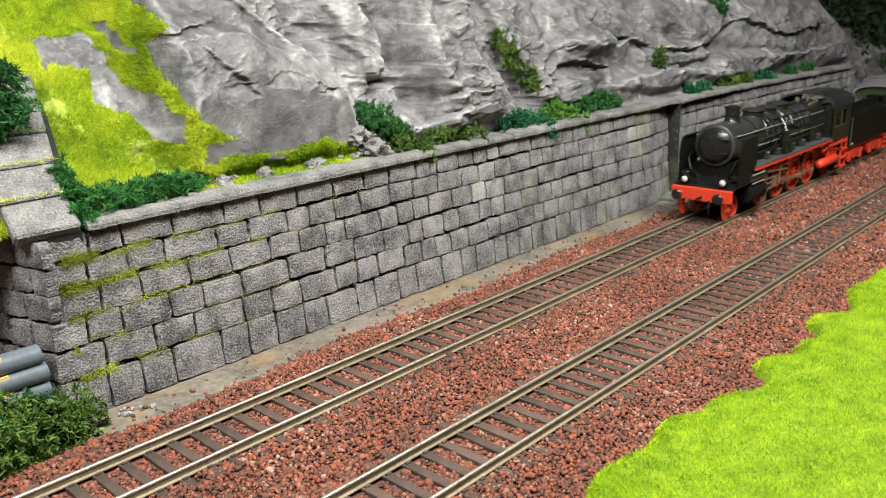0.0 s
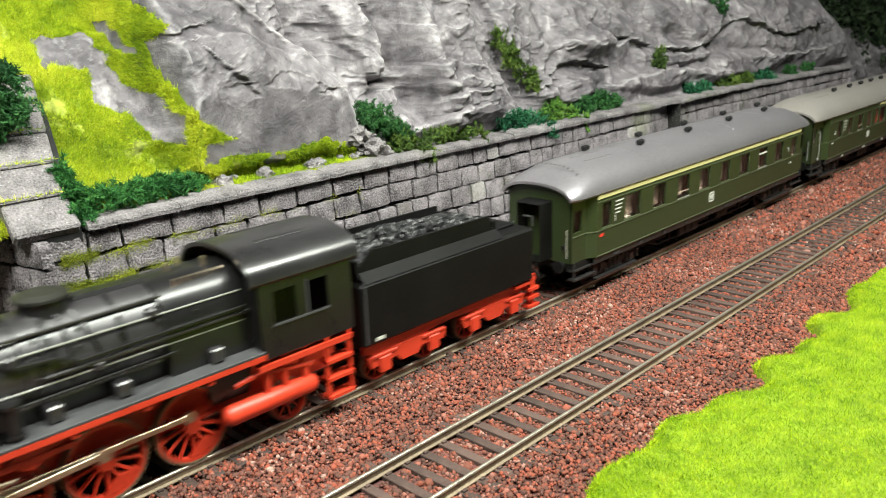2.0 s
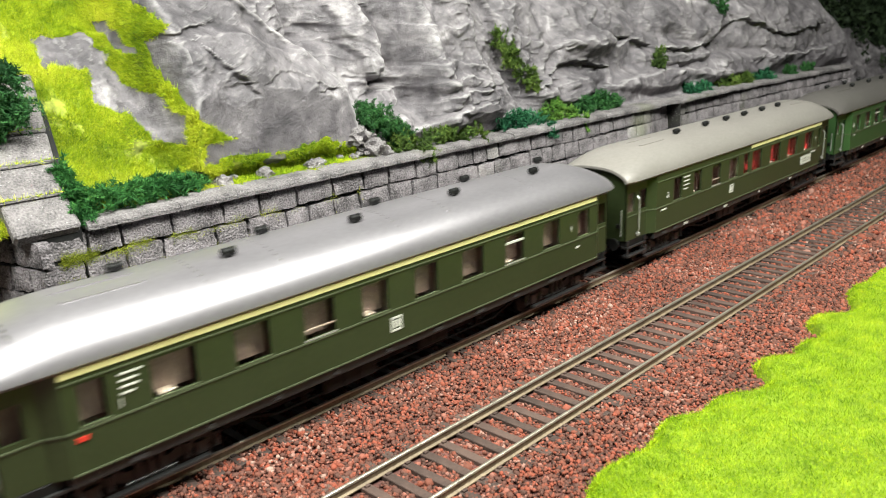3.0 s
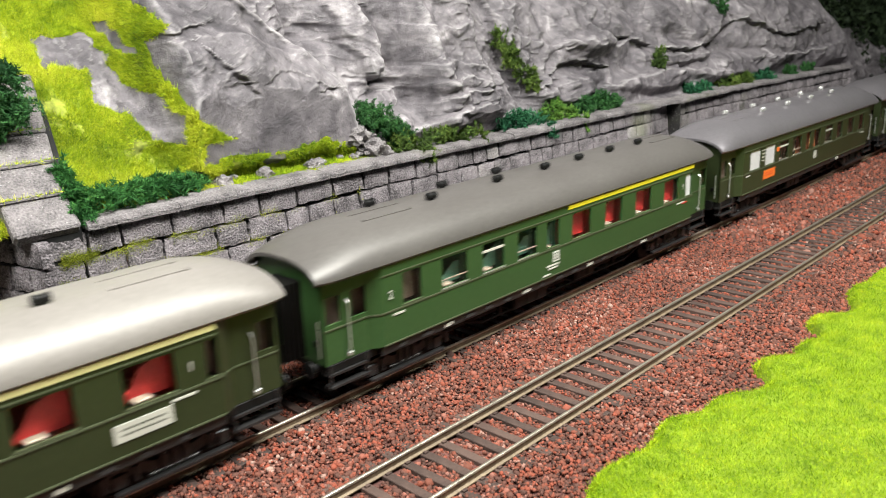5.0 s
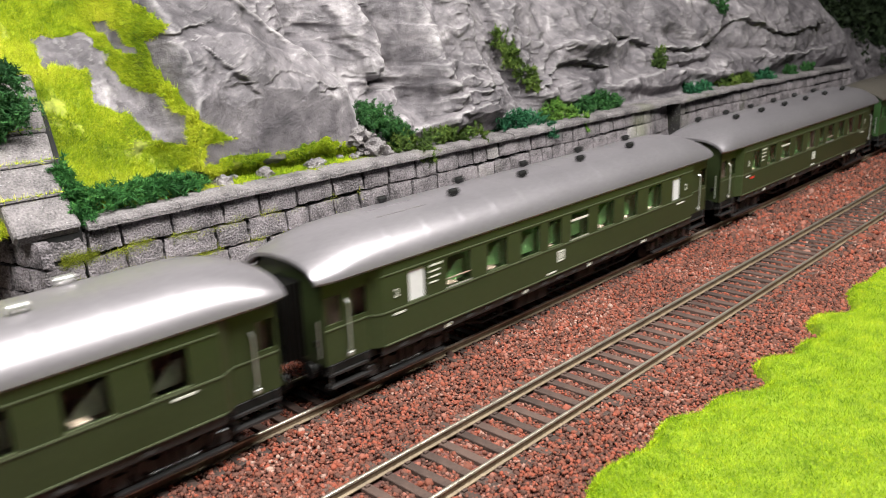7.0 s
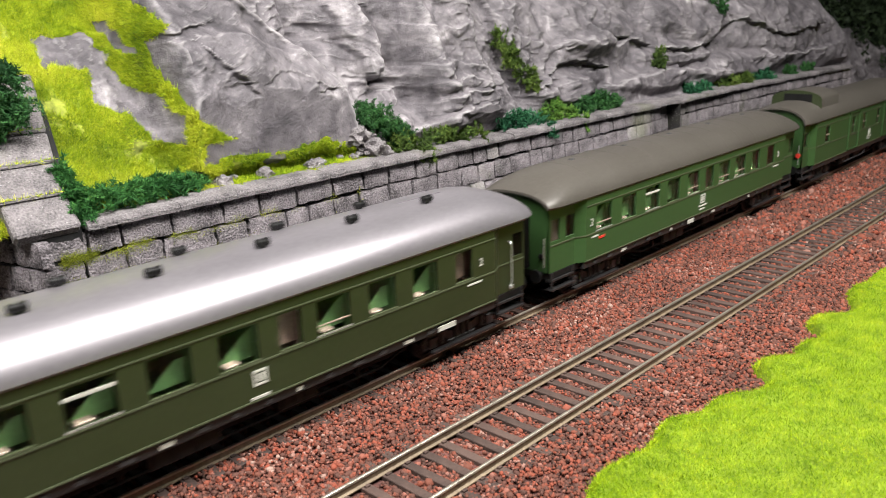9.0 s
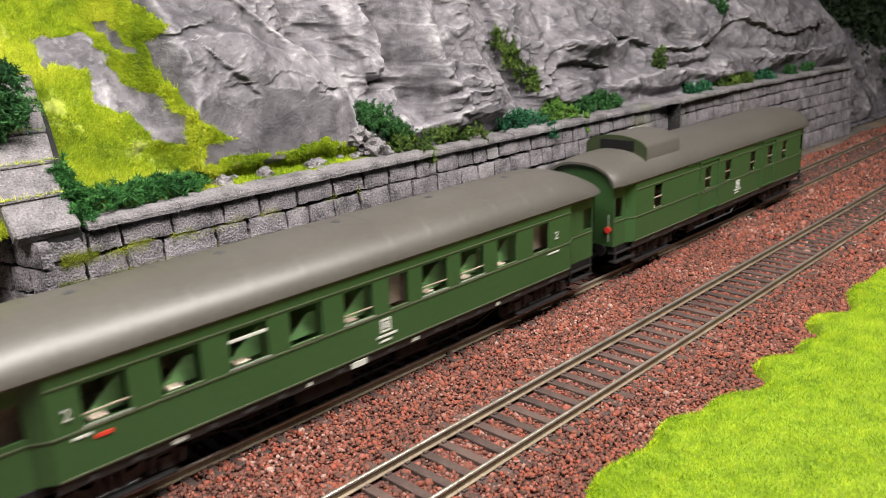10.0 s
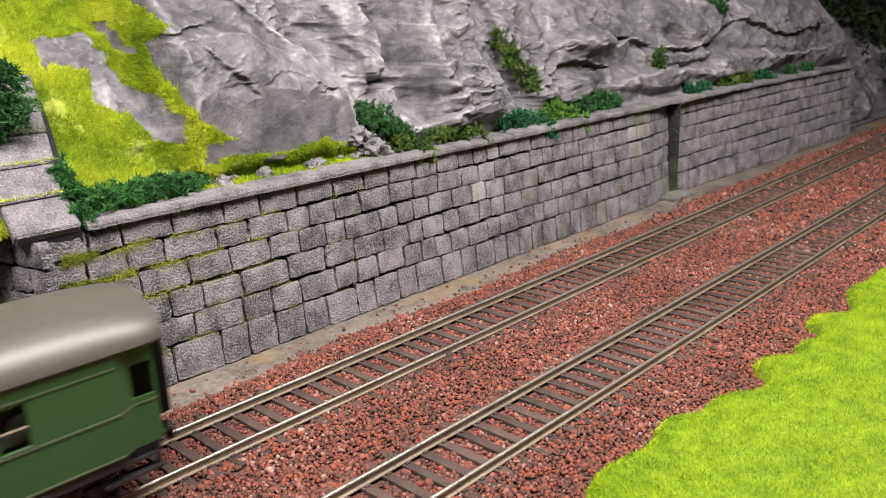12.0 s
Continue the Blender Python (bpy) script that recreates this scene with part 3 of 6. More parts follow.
def cliff_point(x, s):
    """s from 0 at the coping to 1 at the crest."""
    base = min(face_y(x, 45), 47.0) + 4.5
    w = ledge_w(x)
    foot = 46.5 - 50 * smooth(658, 675, x)
    left = 1 - smooth(116, 128, x)
    crest = 150 - 80 * smooth(640, 740, x)
    if s < 0.12:
        return Vector((x, base + w * s / 0.12, foot + 2.0 * s / 0.12 + 0.6 * noise.noise((x * 0.12, s * 9, 0))))
    f = (s - 0.12) / 0.88
    z = foot + 2.0 + (crest - foot - 2) * f
    h = z - foot
    slope = 0.40 * (1 - left) + 0.95 * left
    y = base + w + slope * h
    # hollow right of the great boulder, then the broad buttress
    deep = smooth(186, 194, x) * (1 - smooth(229, 240, x))
    y += 12.5 * deep * smooth(4, 22, h)
    y += 9 * smooth(150, 172, x) * (1 - smooth(200, 214, x)) * smooth(24, 44, h)
    butt = smooth(229, 237, x + 0.10 * h) * (1 - smooth(264, 272, x + 0.06 * h))
    y -= butt * (7 * smooth(0, 10, h) + 2 * (1 - smooth(20, 28, h)))
    # the great boulder: its right edge leans back as it rises
    edge = 191 - 30 * (max(0, z - 60) / 42) ** 2
    boul = smooth(117, 130, x) * (1 - smooth(edge - 2.0, edge + 1.6, x))
    y -= boul * (5.5 * smooth(-3, 5, h) + 7.5 * smooth(4 + 2.5 * noise.noise((x * 0.09, 4, 0)), 9.5 + 3 * noise.noise((x * 0.06, 9, 0)), h) + 1.8 * math.exp(-((x - edge + 3) / 2.2) ** 2) - 6 * smooth(34, 60, h) + 4.5 * smooth(0, 20, h) * math.sin(math.pi * min(1, max(0, (x - 120) / 78))))
    # a low slab proud of the turf
    deepest = min(x - (103 + 0.28 * max(0, 92 - z)), 124.5 - 0.1 * max(0, z - 62) - x, 95 - z, z - 60) + 1.5 * noise.noise((x * 0.14, z * 0.14, 4))
    y -= left * smooth(-0.5, 2.5, deepest) * (2.2 + 1.8 * (chips_at(x, z) - 0.4))
    if 108 < x < 130 and h > 3:
        y -= 4.0 * max(0, noise.noise((x * 0.16, z * 0.12, 21)) - 0.12) * smooth(108, 116, x)
    thrust = 0.0
    for cx, cz, rx, rz, amp, sharp in BULGES:
        q = math.hypot((x - cx + 0.25 * (z - cz)) / rx, (z - cz) / rz)
        q += 0.22 * noise.noise((x * 0.05, z * 0.05, cx))
        if q < 1.6:
            thrust += amp * (1 - smooth(1 - sharp, 1 + sharp * 0.5, q))
    warp = Vector((noise.noise((x * 0.03, z * 0.03, 7)), noise.noise((x * 0.03, z * 0.03, 17)), 0))
    big = billow(Vector((x * 0.020 + z * 0.010, z * 0.028 - x * 0.008, 3.1)) + warp * 0.5, 3)
    chips = billow(Vector((x * 0.07 + z * 0.05, z * 0.12 - x * 0.05, 5.1)) + warp, 4, 0.55)
    strata = noise.fractal(Vector((x * 0.02 + z * 0.04, z * 0.13 + x * 0.05, 1.7)) + warp * 1.2, 1.0, 2.0, 3)
    wx, wz = x + 7 * warp.x + 2.0 * noise.noise((x * 0.13, z * 0.13, 3)), z + 7 * warp.y + 2.0 * noise.noise((x * 0.13, z * 0.13, 13))
    planes = 4.0 * facets(wx + 0.3 * wz, wz * 1.25, 27, 2.5) + 1.9 * facets(wx - 0.4 * wz, wz * 1.4, 10, 6.5) + 0.7 * facets(wx + 0.5 * wz, wz * 1.3, 4.2, 3.5)
    fade = smooth(0, 12, h)
    calm = 0.3 if left > 0.5 else 1.0
    jx = x + 1.8 * noise.noise((x * 0.12, z * 0.12, 41)) + 0.8 * noise.noise((x * 0.4, z * 0.4, 5))
    jz = z + 1.8 * noise.noise((x * 0.12, z * 0.12, 43)) + 0.8 * noise.noise((x * 0.4, z * 0.4, 25))
    y -= thrust + (0.5 + 0.6 * smooth(115, 135, x) + 0.5 * smooth(195, 215, x)) * edges_at(jx, jz) * smooth(0, 5, h)
    y -= calm * fade * (6.5 * (big - 0.45) * (1 - 0.6 * boul) + 1.1 * (chips - 0.4) + 0.5 * strata + planes * (0.85 - 0.45 * boul) * (1 - 0.4 * butt) * (1 - 0.45 * smooth(280, 340, x)))
    return Vector((x, max(y, base + w * 0.5 - 5 * smooth(2, 8, h) * smooth(203, 222, x)), z))


BARE_SLAB = [(97, 94), (114, 94), (117.5, 87), (117.5, 78), (123, 76), (125, 62), (117, 62), (115, 71), (107, 75), (110, 84), (97, 87)]
BOULDER_RIM = [(61, 140), (62, 136), (68, 127.5), (72, 126), (79, 124), (85, 123), (91, 124), (96, 127), (104, 123), (130, 120)]


def inside(poly, x, z):
    hit = False
    for (ax, az), (bx, bz) in zip(poly, poly[1:] + poly[:1]):
        if (az > z) != (bz > z) and x < ax + (z - az) * (bx - ax) / (bz - az):
            hit = not hit
    return hit


def is_grass(x, z, p):
    """Where turf covers the hillside: not on the bare slab, not on the boulder."""
    wob = 5 * noise.noise((x * 0.10, z * 0.10, 9)) + 3.5 * noise.noise((x * 0.3, z * 0.3, 2))
    if z < 61:
        if x < 127 + 0.6 * wob:
            return True
        return x < 194 and z < 55.0 + 0.6 * wob and wob > -2.7 + 0.25 * max(0, z - 50)
    if inside(BARE_SLAB, x + 0.35 * wob, z + 0.4 * wob) or (88 < z < 98 and abs(x - 120.3 + 0.15 * (z - 93)) < 1.2 + 0.1 * wob):
        return False
    for (za, xa), (zb, xb) in zip(BOULDER_RIM, BOULDER_RIM[1:]):
        if z <= zb:
            return x < xa + (xb - xa) * (z - za) / (zb - za) + 0.22 * wob
    return x < 120


def cliff():
    xs = np.concatenate([np.linspace(30, 300, 400), np.linspace(301.2, 820, 330)])
    ss = np.concatenate([np.linspace(0, 0.12, 8), np.linspace(0.124, 0.68, 190), np.linspace(0.70, 1, 12)])
    vs = [cliff_point(float(x), float(s)) for x in xs for s in ss]
    n = len(ss)
    fs, ids = [], []
    for i in range(len(xs) - 1):
        for j in range(n - 1):
            a = i * n + j
            fs.append((a, a + n, a + n + 1, a + 1))
            c = (vs[a] + vs[a + n + 1]) / 2
            ids.append(1 if is_grass(c.x, c.z, c) else 0)
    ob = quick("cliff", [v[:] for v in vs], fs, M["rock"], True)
    ob.data.materials.append(M["turf"])
    ob.data.polygons.foreach_set("material_index", ids)
    tagged(ob, "grey plaster rock cliff with turf on its lower slope", "cliff", kind="structure")
    return vs, fs, ids


CLIFF_V, CLIFF_F, CLIFF_ID = cliff()


def blades(name, roots, normals, length, width, material, label, category, seed, lean=0.5):
    """Static grass: one tapered fibre at each root."""
    rng = np.random.default_rng(seed)
    n = len(roots)
    up = normals + rng.normal(0, lean, (n, 3))
    up /= np.linalg.norm(up, axis=1, keepdims=True)
    ln = length * rng.uniform(0.5, 1.25, (n, 1))
    side = np.cross(up, rng.normal(0, 1, (n, 3)))
    side /= np.linalg.norm(side, axis=1, keepdims=True)
    side *= width * rng.uniform(0.7, 1.3, (n, 1))
    tip = roots + up * ln + rng.normal(0, 0.28, (n, 3)) * ln
    return tri_soup(name, np.stack([roots - side * 0.5, roots + side * 0.5, tip], 1), 3, material, None, label, category)


def hillside_grass():
    rng = np.random.default_rng(11)
    V = np.array([v[:] for v in CLIFF_V])
    F = np.array([f for f, i in zip(CLIFF_F, CLIFF_ID) if i])
    a, b, d = V[F[:, 0]], V[F[:, 1]], V[F[:, 3]]
    cr = np.cross(b - a, d - a)
    area = np.linalg.norm(cr, axis=1)
    keep = (V[F[:, 0]][:, 2] < 116) & (V[F[:, 0]][:, 0] > 60)
    a, b, d, cr, area = a[keep], b[keep], d[keep], cr[keep], area[keep]
    pick = rng.choice(len(a), 300000, p=area / area.sum())
    u, w = rng.random((len(pick), 1)), rng.random((len(pick), 1))
    roots = a[pick] + (b[pick] - a[pick]) * u + (d[pick] - a[pick]) * w
    thin = np.array([noise.noise((q[0] * 0.09, q[2] * 0.09, 33)) + 0.6 * noise.noise((q[0] * 0.3, q[2] * 0.3, 5)) for q in roots])
    keep = thin + rng.normal(0, 0.12, len(thin)) > -0.42
    roots, pick = roots[keep], pick[keep]
    nn = cr[pick] / area[pick][:, None]
    nn[nn[:, 1] > 0] *= -1
    nn = nn * 0.7 + np.array([0, -0.1, 0.3])
    blades("hillside_grass", roots, nn, 1.45, 0.15, M["grass_dry"], "bright yellow-green static grass on the hillside", "grass", 3, 0.95)


hillside_grass()

# ---- front meadow ----


def meadow_edge(x):
    lobes = ((135, 16, 10.8), (163, 13, 10.5), (183, 8, 6.5), (211, 8, 8.5), (230, 7, 4.0), (252, 8.5, 9.5), (287, 12, 8.0), (310, 14, 7.5), (345, 20, 8), (400, 22, 6), (470, 25, 6))
    return -90.3 + sum(h * math.exp(-((x - c) / w) ** 2) for c, w, h in lobes) + 1.2 * noise.noise((x * 0.15, 0, 0)) + 0.4 * noise.noise((x * 0.5, 3, 0))


def meadow_z(x, y):
    d = meadow_edge(x) - y
    return -4.5 + 5.6 * smooth(-1, 4.5, d) + 0.8 * noise.noise((x * 0.05, y * 0.05, 2)) + 0.02 * max(0, d)


def meadow():
    xs, ys = np.linspace(60, 760, 200), np.linspace(0, 1, 40)
    vs = []
    for x in xs:
        e = meadow_edge(float(x)) + 1.0
        for t in ys:
            y = e + (-199 - e) * float(t) ** 1.5
            vs.append((float(x), y, meadow_z(float(x), y)))
    n = len(ys)
    fs = [(i * n + j, i * n + j + 1, i * n + n + j + 1, i * n + n + j) for i in range(len(xs) - 1) for j in range(n - 1)]
    ob = quick("meadow", vs, fs, M["meadow_turf"], True)
    tagged(ob, "green turf strip beside the empty track", "meadow", kind="structure")
    rng = np.random.default_rng(21)
    n = 620000
    x = 95 + 480 * rng.random(n) ** 1.4
    d = 80 * rng.random(n) ** 1.25
    table = np.arange(90.0, 580.0, 0.25)
    edge = np.interp(x, table, [meadow_edge(float(q)) for q in table])
    y = edge - d + 0.8
    rise = np.clip((d - 0.8 + 1) / 5.5, 0, 1)
    lump = np.array([noise.noise((a * 0.05, b * 0.05, 2)) for a, b in zip(x, y)])
    roots = np.stack([x, y, -4.7 + 5.6 * rise * rise * (3 - 2 * rise) + 0.8 * lump + 0.02 * np.maximum(0, d - 0.8)], 1)
    nn = np.tile(np.array([[0, 0.12, 1.0]]), (n, 1))
    blades("meadow_grass", roots, nn, 1.15, 0.13, M["grass"], "bright green static grass of the front meadow", "grass", 4, 0.8)


meadow()


# ---- bushes, moss and clutter ----


def cliff_y(x, z):
    """Where the rock stands at height z."""
    lo, hi = 0.12, 1.0
    for _ in range(24):
        mid = (lo + hi) / 2
        if cliff_point(x, mid).z < z:
            lo = mid
        else:
            hi = mid
    return cliff_point(x, lo).y


def bush(name, lobes, leaves, length, width, mat_name, label, seed):
    """lobes: centre and half-axes of lumps; torn foam flock gathers in clots on and in them."""
    rng = np.random.default_rng(seed)
    leaves, length, width = int(leaves * 3.2), length * 0.5, width * 0.9
    vol = np.array([l[3] * l[4] + l[4] * l[5] + l[3] * l[5] for l in lobes])
    clots = max(30, int(leaves / 95))
    pick = rng.choice(len(lobes), clots, p=vol / vol.sum())
    L = np.array(lobes)[pick]
    d = rng.normal(0, 1, (clots, 3))
    d /= np.linalg.norm(d, axis=1, keepdims=True)
    rad = rng.uniform(0.3, 1.0, (clots, 1)) ** 0.5 * np.where(rng.random((clots, 1)) < 0.15, 1.3, 1.0)
    centre = L[:, :3] + d * L[:, 3:] * rad * np.array([1, 1, 1.25])
    grain = 0.28 * (vol.mean() / 3) ** 0.5
    own = rng.integers(0, clots, leaves)
    # each clot is a short crooked string of flock
    run = rng.normal(0, 1, (clots, 3))
    run /= np.linalg.norm(run, axis=1, keepdims=True)
    along = rng.uniform(-1, 1, (leaves, 1))
    roots = centre[own] + run[own] * along * grain * 2.2 + rng.normal(0, 0.24, (leaves, 3)) * grain
    roots[:, 2] += 0.6 * grain * np.sin(3 * along[:, 0] + own)
    ob = blades(name, roots, d[own] * 0.6 + run[own] * 0.8 + np.array([0, -0.1, 0.2]), length, width, M[mat_name], label, "bush", seed, 0.9)
    del ob["kind"]
    return ob


bush("bush", [(86, 50, 48.6, 4, 4, 2.4), (92, 53, 50, 7, 6, 3), (101, 55, 50.6, 7, 6, 2.8), (111, 56, 50.6, 8, 5, 2.2), (120, 56, 50.4, 6, 3, 1.5), (85, 55, 54, 2.5, 4, 3), (85, 58, 58, 1.8, 2.5, 2.6)], 7600, 3.4, 0.42, "bush_fleece", "dark green foam bush trailing behind the coping", 31)
bush("bush", [(196, 60, 61.5, 4, 4, 3), (201, 58, 58.5, 6, 5, 4), (208, 56, 53.5, 5, 4, 4)], 4000, 2.4, 0.5, "bush_dark", "dark green bush beside the great boulder", 32)
bush("bush", [(206, 54, 50.5, 5, 4, 3), (216, 53, 49, 7, 4, 3.4), (214, 47, 45.6, 4, 2.5, 2.6), (230, 54, 49.8, 8, 4, 2.6), (242, 53, 49.4, 6, 3.5, 2.2), (247, 47.5, 47, 2, 2, 3)], 4600, 2.4, 0.5, "bush_olive", "olive green creeper hanging over the coping", 33)
bush("bush", [(265, 55, 51.5, 6, 4, 3.4), (276, 54, 50, 7, 4, 3.4), (287, 53, 48.5, 7, 4, 3), (290, 47, 44.5, 3, 2.5, 3)], 3600, 2.5, 0.55, "bush_teal", "blue-green leafy bush on the wall top", 34)
bush("bush", [(303, 54, 51.5, 6, 4, 3.6), (312, 52, 48.5, 6, 4, 3), (318, 47, 45.5, 3, 2.5, 2.5)], 2600, 2.5, 0.55, "bush_light", "light green leafy bush on the wall top", 35)
bush("bush", [(328, 55, 51, 8, 4, 3.4), (344, 55, 51.5, 9, 4, 3.2), (354, 54, 50.5, 5, 3, 2.4)], 2800, 2.5, 0.6, "bush_dark", "dark green leafy bush on the wall top", 36)
for k, (x, r, mt) in enumerate(((432, 7, "bush_teal"), (447, 8, "bush_teal"), (478, 12, "bush_olive"), (500, 9, "bush_olive"), (526, 10, "bush_teal"), (566, 7, "bush_dark"), (594, 6, "bush_dark"))):
    yy = min(face_y(x, 45), 47) + 6
    bush("bush", [(x, yy, 49, r, 4, 3), (x + r * 0.6, yy, 48.4, r * 0.5, 3, 2.4)], 900, 2.6, 0.9, mt, "small round bush along the far coping", 40 + k)
vine = [(284 + 12 * t ** 1.4 + 1.2 * math.sin(9 * t), 84 - 20 * t) for t in (0, 0.2, 0.4, 0.6, 0.8, 1.0)]
bush("vine", [(x, cliff_y(x, z) - 1.0, z, 3.4, 2.4, 3.6) for x, z in vine], 4600, 2.2, 0.5, "bush_olive", "green creeper in a cleft of the rock", 50)
bush("vine", [(407, cliff_y(407, 67) - 1.5, 67, 5, 3, 4.5)], 900, 2.4, 0.8, "bush_olive", "small green tuft on the rock face", 51)
bush("vine", [(494, cliff_y(494, 92) - 1.5, 92, 5, 3, 6), (489, cliff_y(489, 98) - 1.5, 98, 4, 3, 5)], 900, 2.4, 0.8, "bush_dark", "small dark tuft high on the rock face", 52)
bush("bush", [(79, 72, 80, 6, 6, 6), (74, 68, 75, 5, 5, 5)], 3600, 2.6, 0.55, "bush_dark", "dark bush at the top of the wing wall", 53)
bush("bush", [(60, 33, -0.5, 11, 7, 6), (50, 29, -1, 9, 7, 6), (68, 35, -1, 7, 5, 5), (56, 35, 3, 8, 5, 5), (42, 31, 0, 8, 7, 6)], 6500, 3.3, 0.75, "bush_olive", "mottled olive and green bush at the wall corner", 54)
bush("bush", [(48, 34, 3, 8, 5, 4.5), (40, 33, 3, 8, 6, 5), (62, 38, 3.5, 5, 4, 4)], 3200, 2.4, 0.5, "bush_dark", "dark green tuft behind the corner bush", 55)
for k, (x, y, z, r) in enumerate(((790, 95, 62, 55), (860, 80, 90, 60), (930, 110, 70, 60))):
    bush("hedge", [(x, y, z * 0.6, r, 35, z * 0.75), (x + 20, y, z, r * 0.6, 30, 30)], 2500, 10, 4, "hedge", "dark hedge closing the far end of the cutting", 60 + k)


def wall_moss():
    """Tufts in the joints, thick near the corner and thinning along the wall."""
    rng = np.random.default_rng(77)
    roots = []
    while len(roots) < 17000:
        x = 75 + 105 * rng.random() ** 1.8
        z = COURSES[rng.choice([5, 5, 5, 4, 4, 4, 3, 2, 1])] + rng.normal(0, 0.95)
        if rng.random() > math.exp(-(x - 75) / 34) + 0.1 or noise.noise((x * 0.13, z * 0.16, 5)) < -0.14 + 0.0025 * (x - 76):
            continue
        roots.append((x, face_y(x, z) - rng.uniform(-0.4, 0.9), z))
    n = len(roots)
    blades("wall_moss", np.array(roots), np.tile(np.array([[0, -0.7, 0.35]]), (n, 1)), 1.5, 0.09, M["moss"], "yellow-green moss tufts in the wall joints", "moss", 78, 1.2)
    rng = np.random.default_rng(79)
    roots = []
    for k in range(1, 6):
        z, y = 47.4 + k * 7.5, 43.5 + k * 8.7
        for _ in range(130):
            roots.append((rng.uniform(66, 82) + 0.27 * max(0, y - 50), y + rng.normal(0, 0.5), z + 0.3))
    blades("slab_moss", np.array(roots), np.tile(np.array([[0, -0.5, 0.7]]), (len(roots), 1)), 1.5, 0.18, M["grass_dry"], "grass growing between the wing wall slabs", "moss", 80, 0.6)


wall_moss()


def plastic_pipe(z, y, x1):
    p = thing("plastic_pipe", "blue-grey plastic pipe in a stack beside the wall", "pipe", "stacked pipes")
    p.matrix_basis = mpose(x1, y, z)
    bm = lathe(bmesh.new(), [(0, 1.6), (0, 2.55), (-0.3, 2.7), (-75, 2.7), (-75, 1.6), (-3, 1.6), (0, 1.6)], (0, 0, 0), "x", 24, False)
    part("tube", bm, M["pipe"], p, "", True)
    # Near-black disc set inside stands for the shade in the open bore.
    part("dark_bore", lathe(bmesh.new(), [(-2.5, 1.6), (-2.4, 0.05)], (0, 0, 0), "x", 20), M["joint"], p)
    bm = bmesh.new()
    box(bm, -14, -9.5, -2.2, -1.2, 1.55, 2.5)
    part("tape_mark", bm, M["tape"], p, "small tan tape mark")


for k, z in enumerate((0.9, 5.9, 10.8, 15.7)):
    plastic_pipe(z, 45.5 + 0.4 * (k % 2), 67.6 - 0.8 * (k == 3))


def chips():
    rng = random.Random(9)
    for k in range(14):
        x, y = rng.uniform(72, 90), rng.uniform(33, 40)
        bm = bmesh.new()
        bmesh.ops.create_icosphere(bm, subdivisions=1, radius=rng.uniform(0.5, 1.1))
        for v in bm.verts:
            v.co *= rng.uniform(0.7, 1.2)
        ob = part("stone_chip", bm, M["stone_pale"], None, at=(x, y, -4.2 + 0.02 * (90 - x)))
        tagged(ob, "pale plaster chip lying at the wall foot", "stone chip", "chips at the wall foot")


chips()


def rubble():
    """Small rocks on the ledge at the foot of the boulder."""
    rng = random.Random(14)
    spots = [(194, 56, 50, 5.2), (190, 58, 55, 4.6), (196, 59, 54, 3.6), (198, 53.5, 48.5, 3.0)]
    spots += [(rng.uniform(125, 190), rng.uniform(55, 61), 48.2, rng.uniform(1.2, 3.2)) for _ in range(12)]
    for k, (x, y, z, r) in enumerate(spots):
        bm = bmesh.new()
        bmesh.ops.create_icosphere(bm, subdivisions=3, radius=r)
        for v in bm.verts:
            v.co *= 1 + 0.5 * noise.noise(v.co * 0.6 + Vector((k * 7.0, 0, 0))) + 0.15 * noise.noise(v.co * 2 + Vector((k, 0, 0)))
            v.co.z *= 0.75
        ob = part("rock", bm, M["coping"], None, smooth=True, at=(x, y, z))
        tagged(ob, "small grey rock at the foot of the boulder", "rock", "rubble below the boulder")


rubble()
# ---- train: materials ----
M["olive"] = surface("olive_paint", (0.021, 0.030, 0.0105), (0.031, 0.042, 0.016), 0.38, grain=700, coarse=30, bump=0.05)
M["green"] = surface("green_paint", (0.026, 0.065, 0.019), (0.036, 0.083, 0.025), 0.42, grain=700, coarse=30, bump=0.05)
M["silver"] = surface("silver_roof", (0.33, 0.31, 0.335), (0.41, 0.386, 0.415), 0.34, metal=0.72, grain=900, coarse=25, bump=0.04, rough_var=0.03)
M["beige_roof"] = surface("beige_roof", (0.19, 0.175, 0.162), (0.25, 0.232, 0.215), 0.42, metal=0.1, grain=900, coarse=25, bump=0.05, rough_var=0.05)
M["grey_roof"] = surface("grey_roof", (0.085, 0.078, 0.074), (0.12, 0.112, 0.105), 0.40, metal=0.1, grain=900, coarse=25, bump=0.05, rough_var=0.05)
M["moss_roof"] = surface("moss_roof", (0.068, 0.061, 0.052), (0.098, 0.089, 0.077), 0.40, metal=0.1, grain=900, coarse=25, bump=0.05, rough_var=0.05)
M["black"] = surface("black_plastic", (0.004, 0.004, 0.004), (0.009, 0.009, 0.009), 0.5, grain=900, bump=0.1, spec=0.25)
M["bogie_black"] = surface("bogie_black", (0.010, 0.010, 0.0105), (0.030, 0.029, 0.029), 0.38, grain=900, coarse=150, bump=0.1)
M["loco_black"] = surface("loco_black", (0.005, 0.0048, 0.005), (0.012, 0.0115, 0.012), 0.30, grain=900, coarse=40, bump=0.08, rough_var=0.1, spec=0.6)
M["deck"] = surface("deck_grey", (0.03, 0.03, 0.032), (0.06, 0.06, 0.062), 0.6)
M["red"] = surface("red_frame", (0.46, 0.030, 0.012), (0.62, 0.050, 0.02), 0.45, grain=800, bump=0.06)
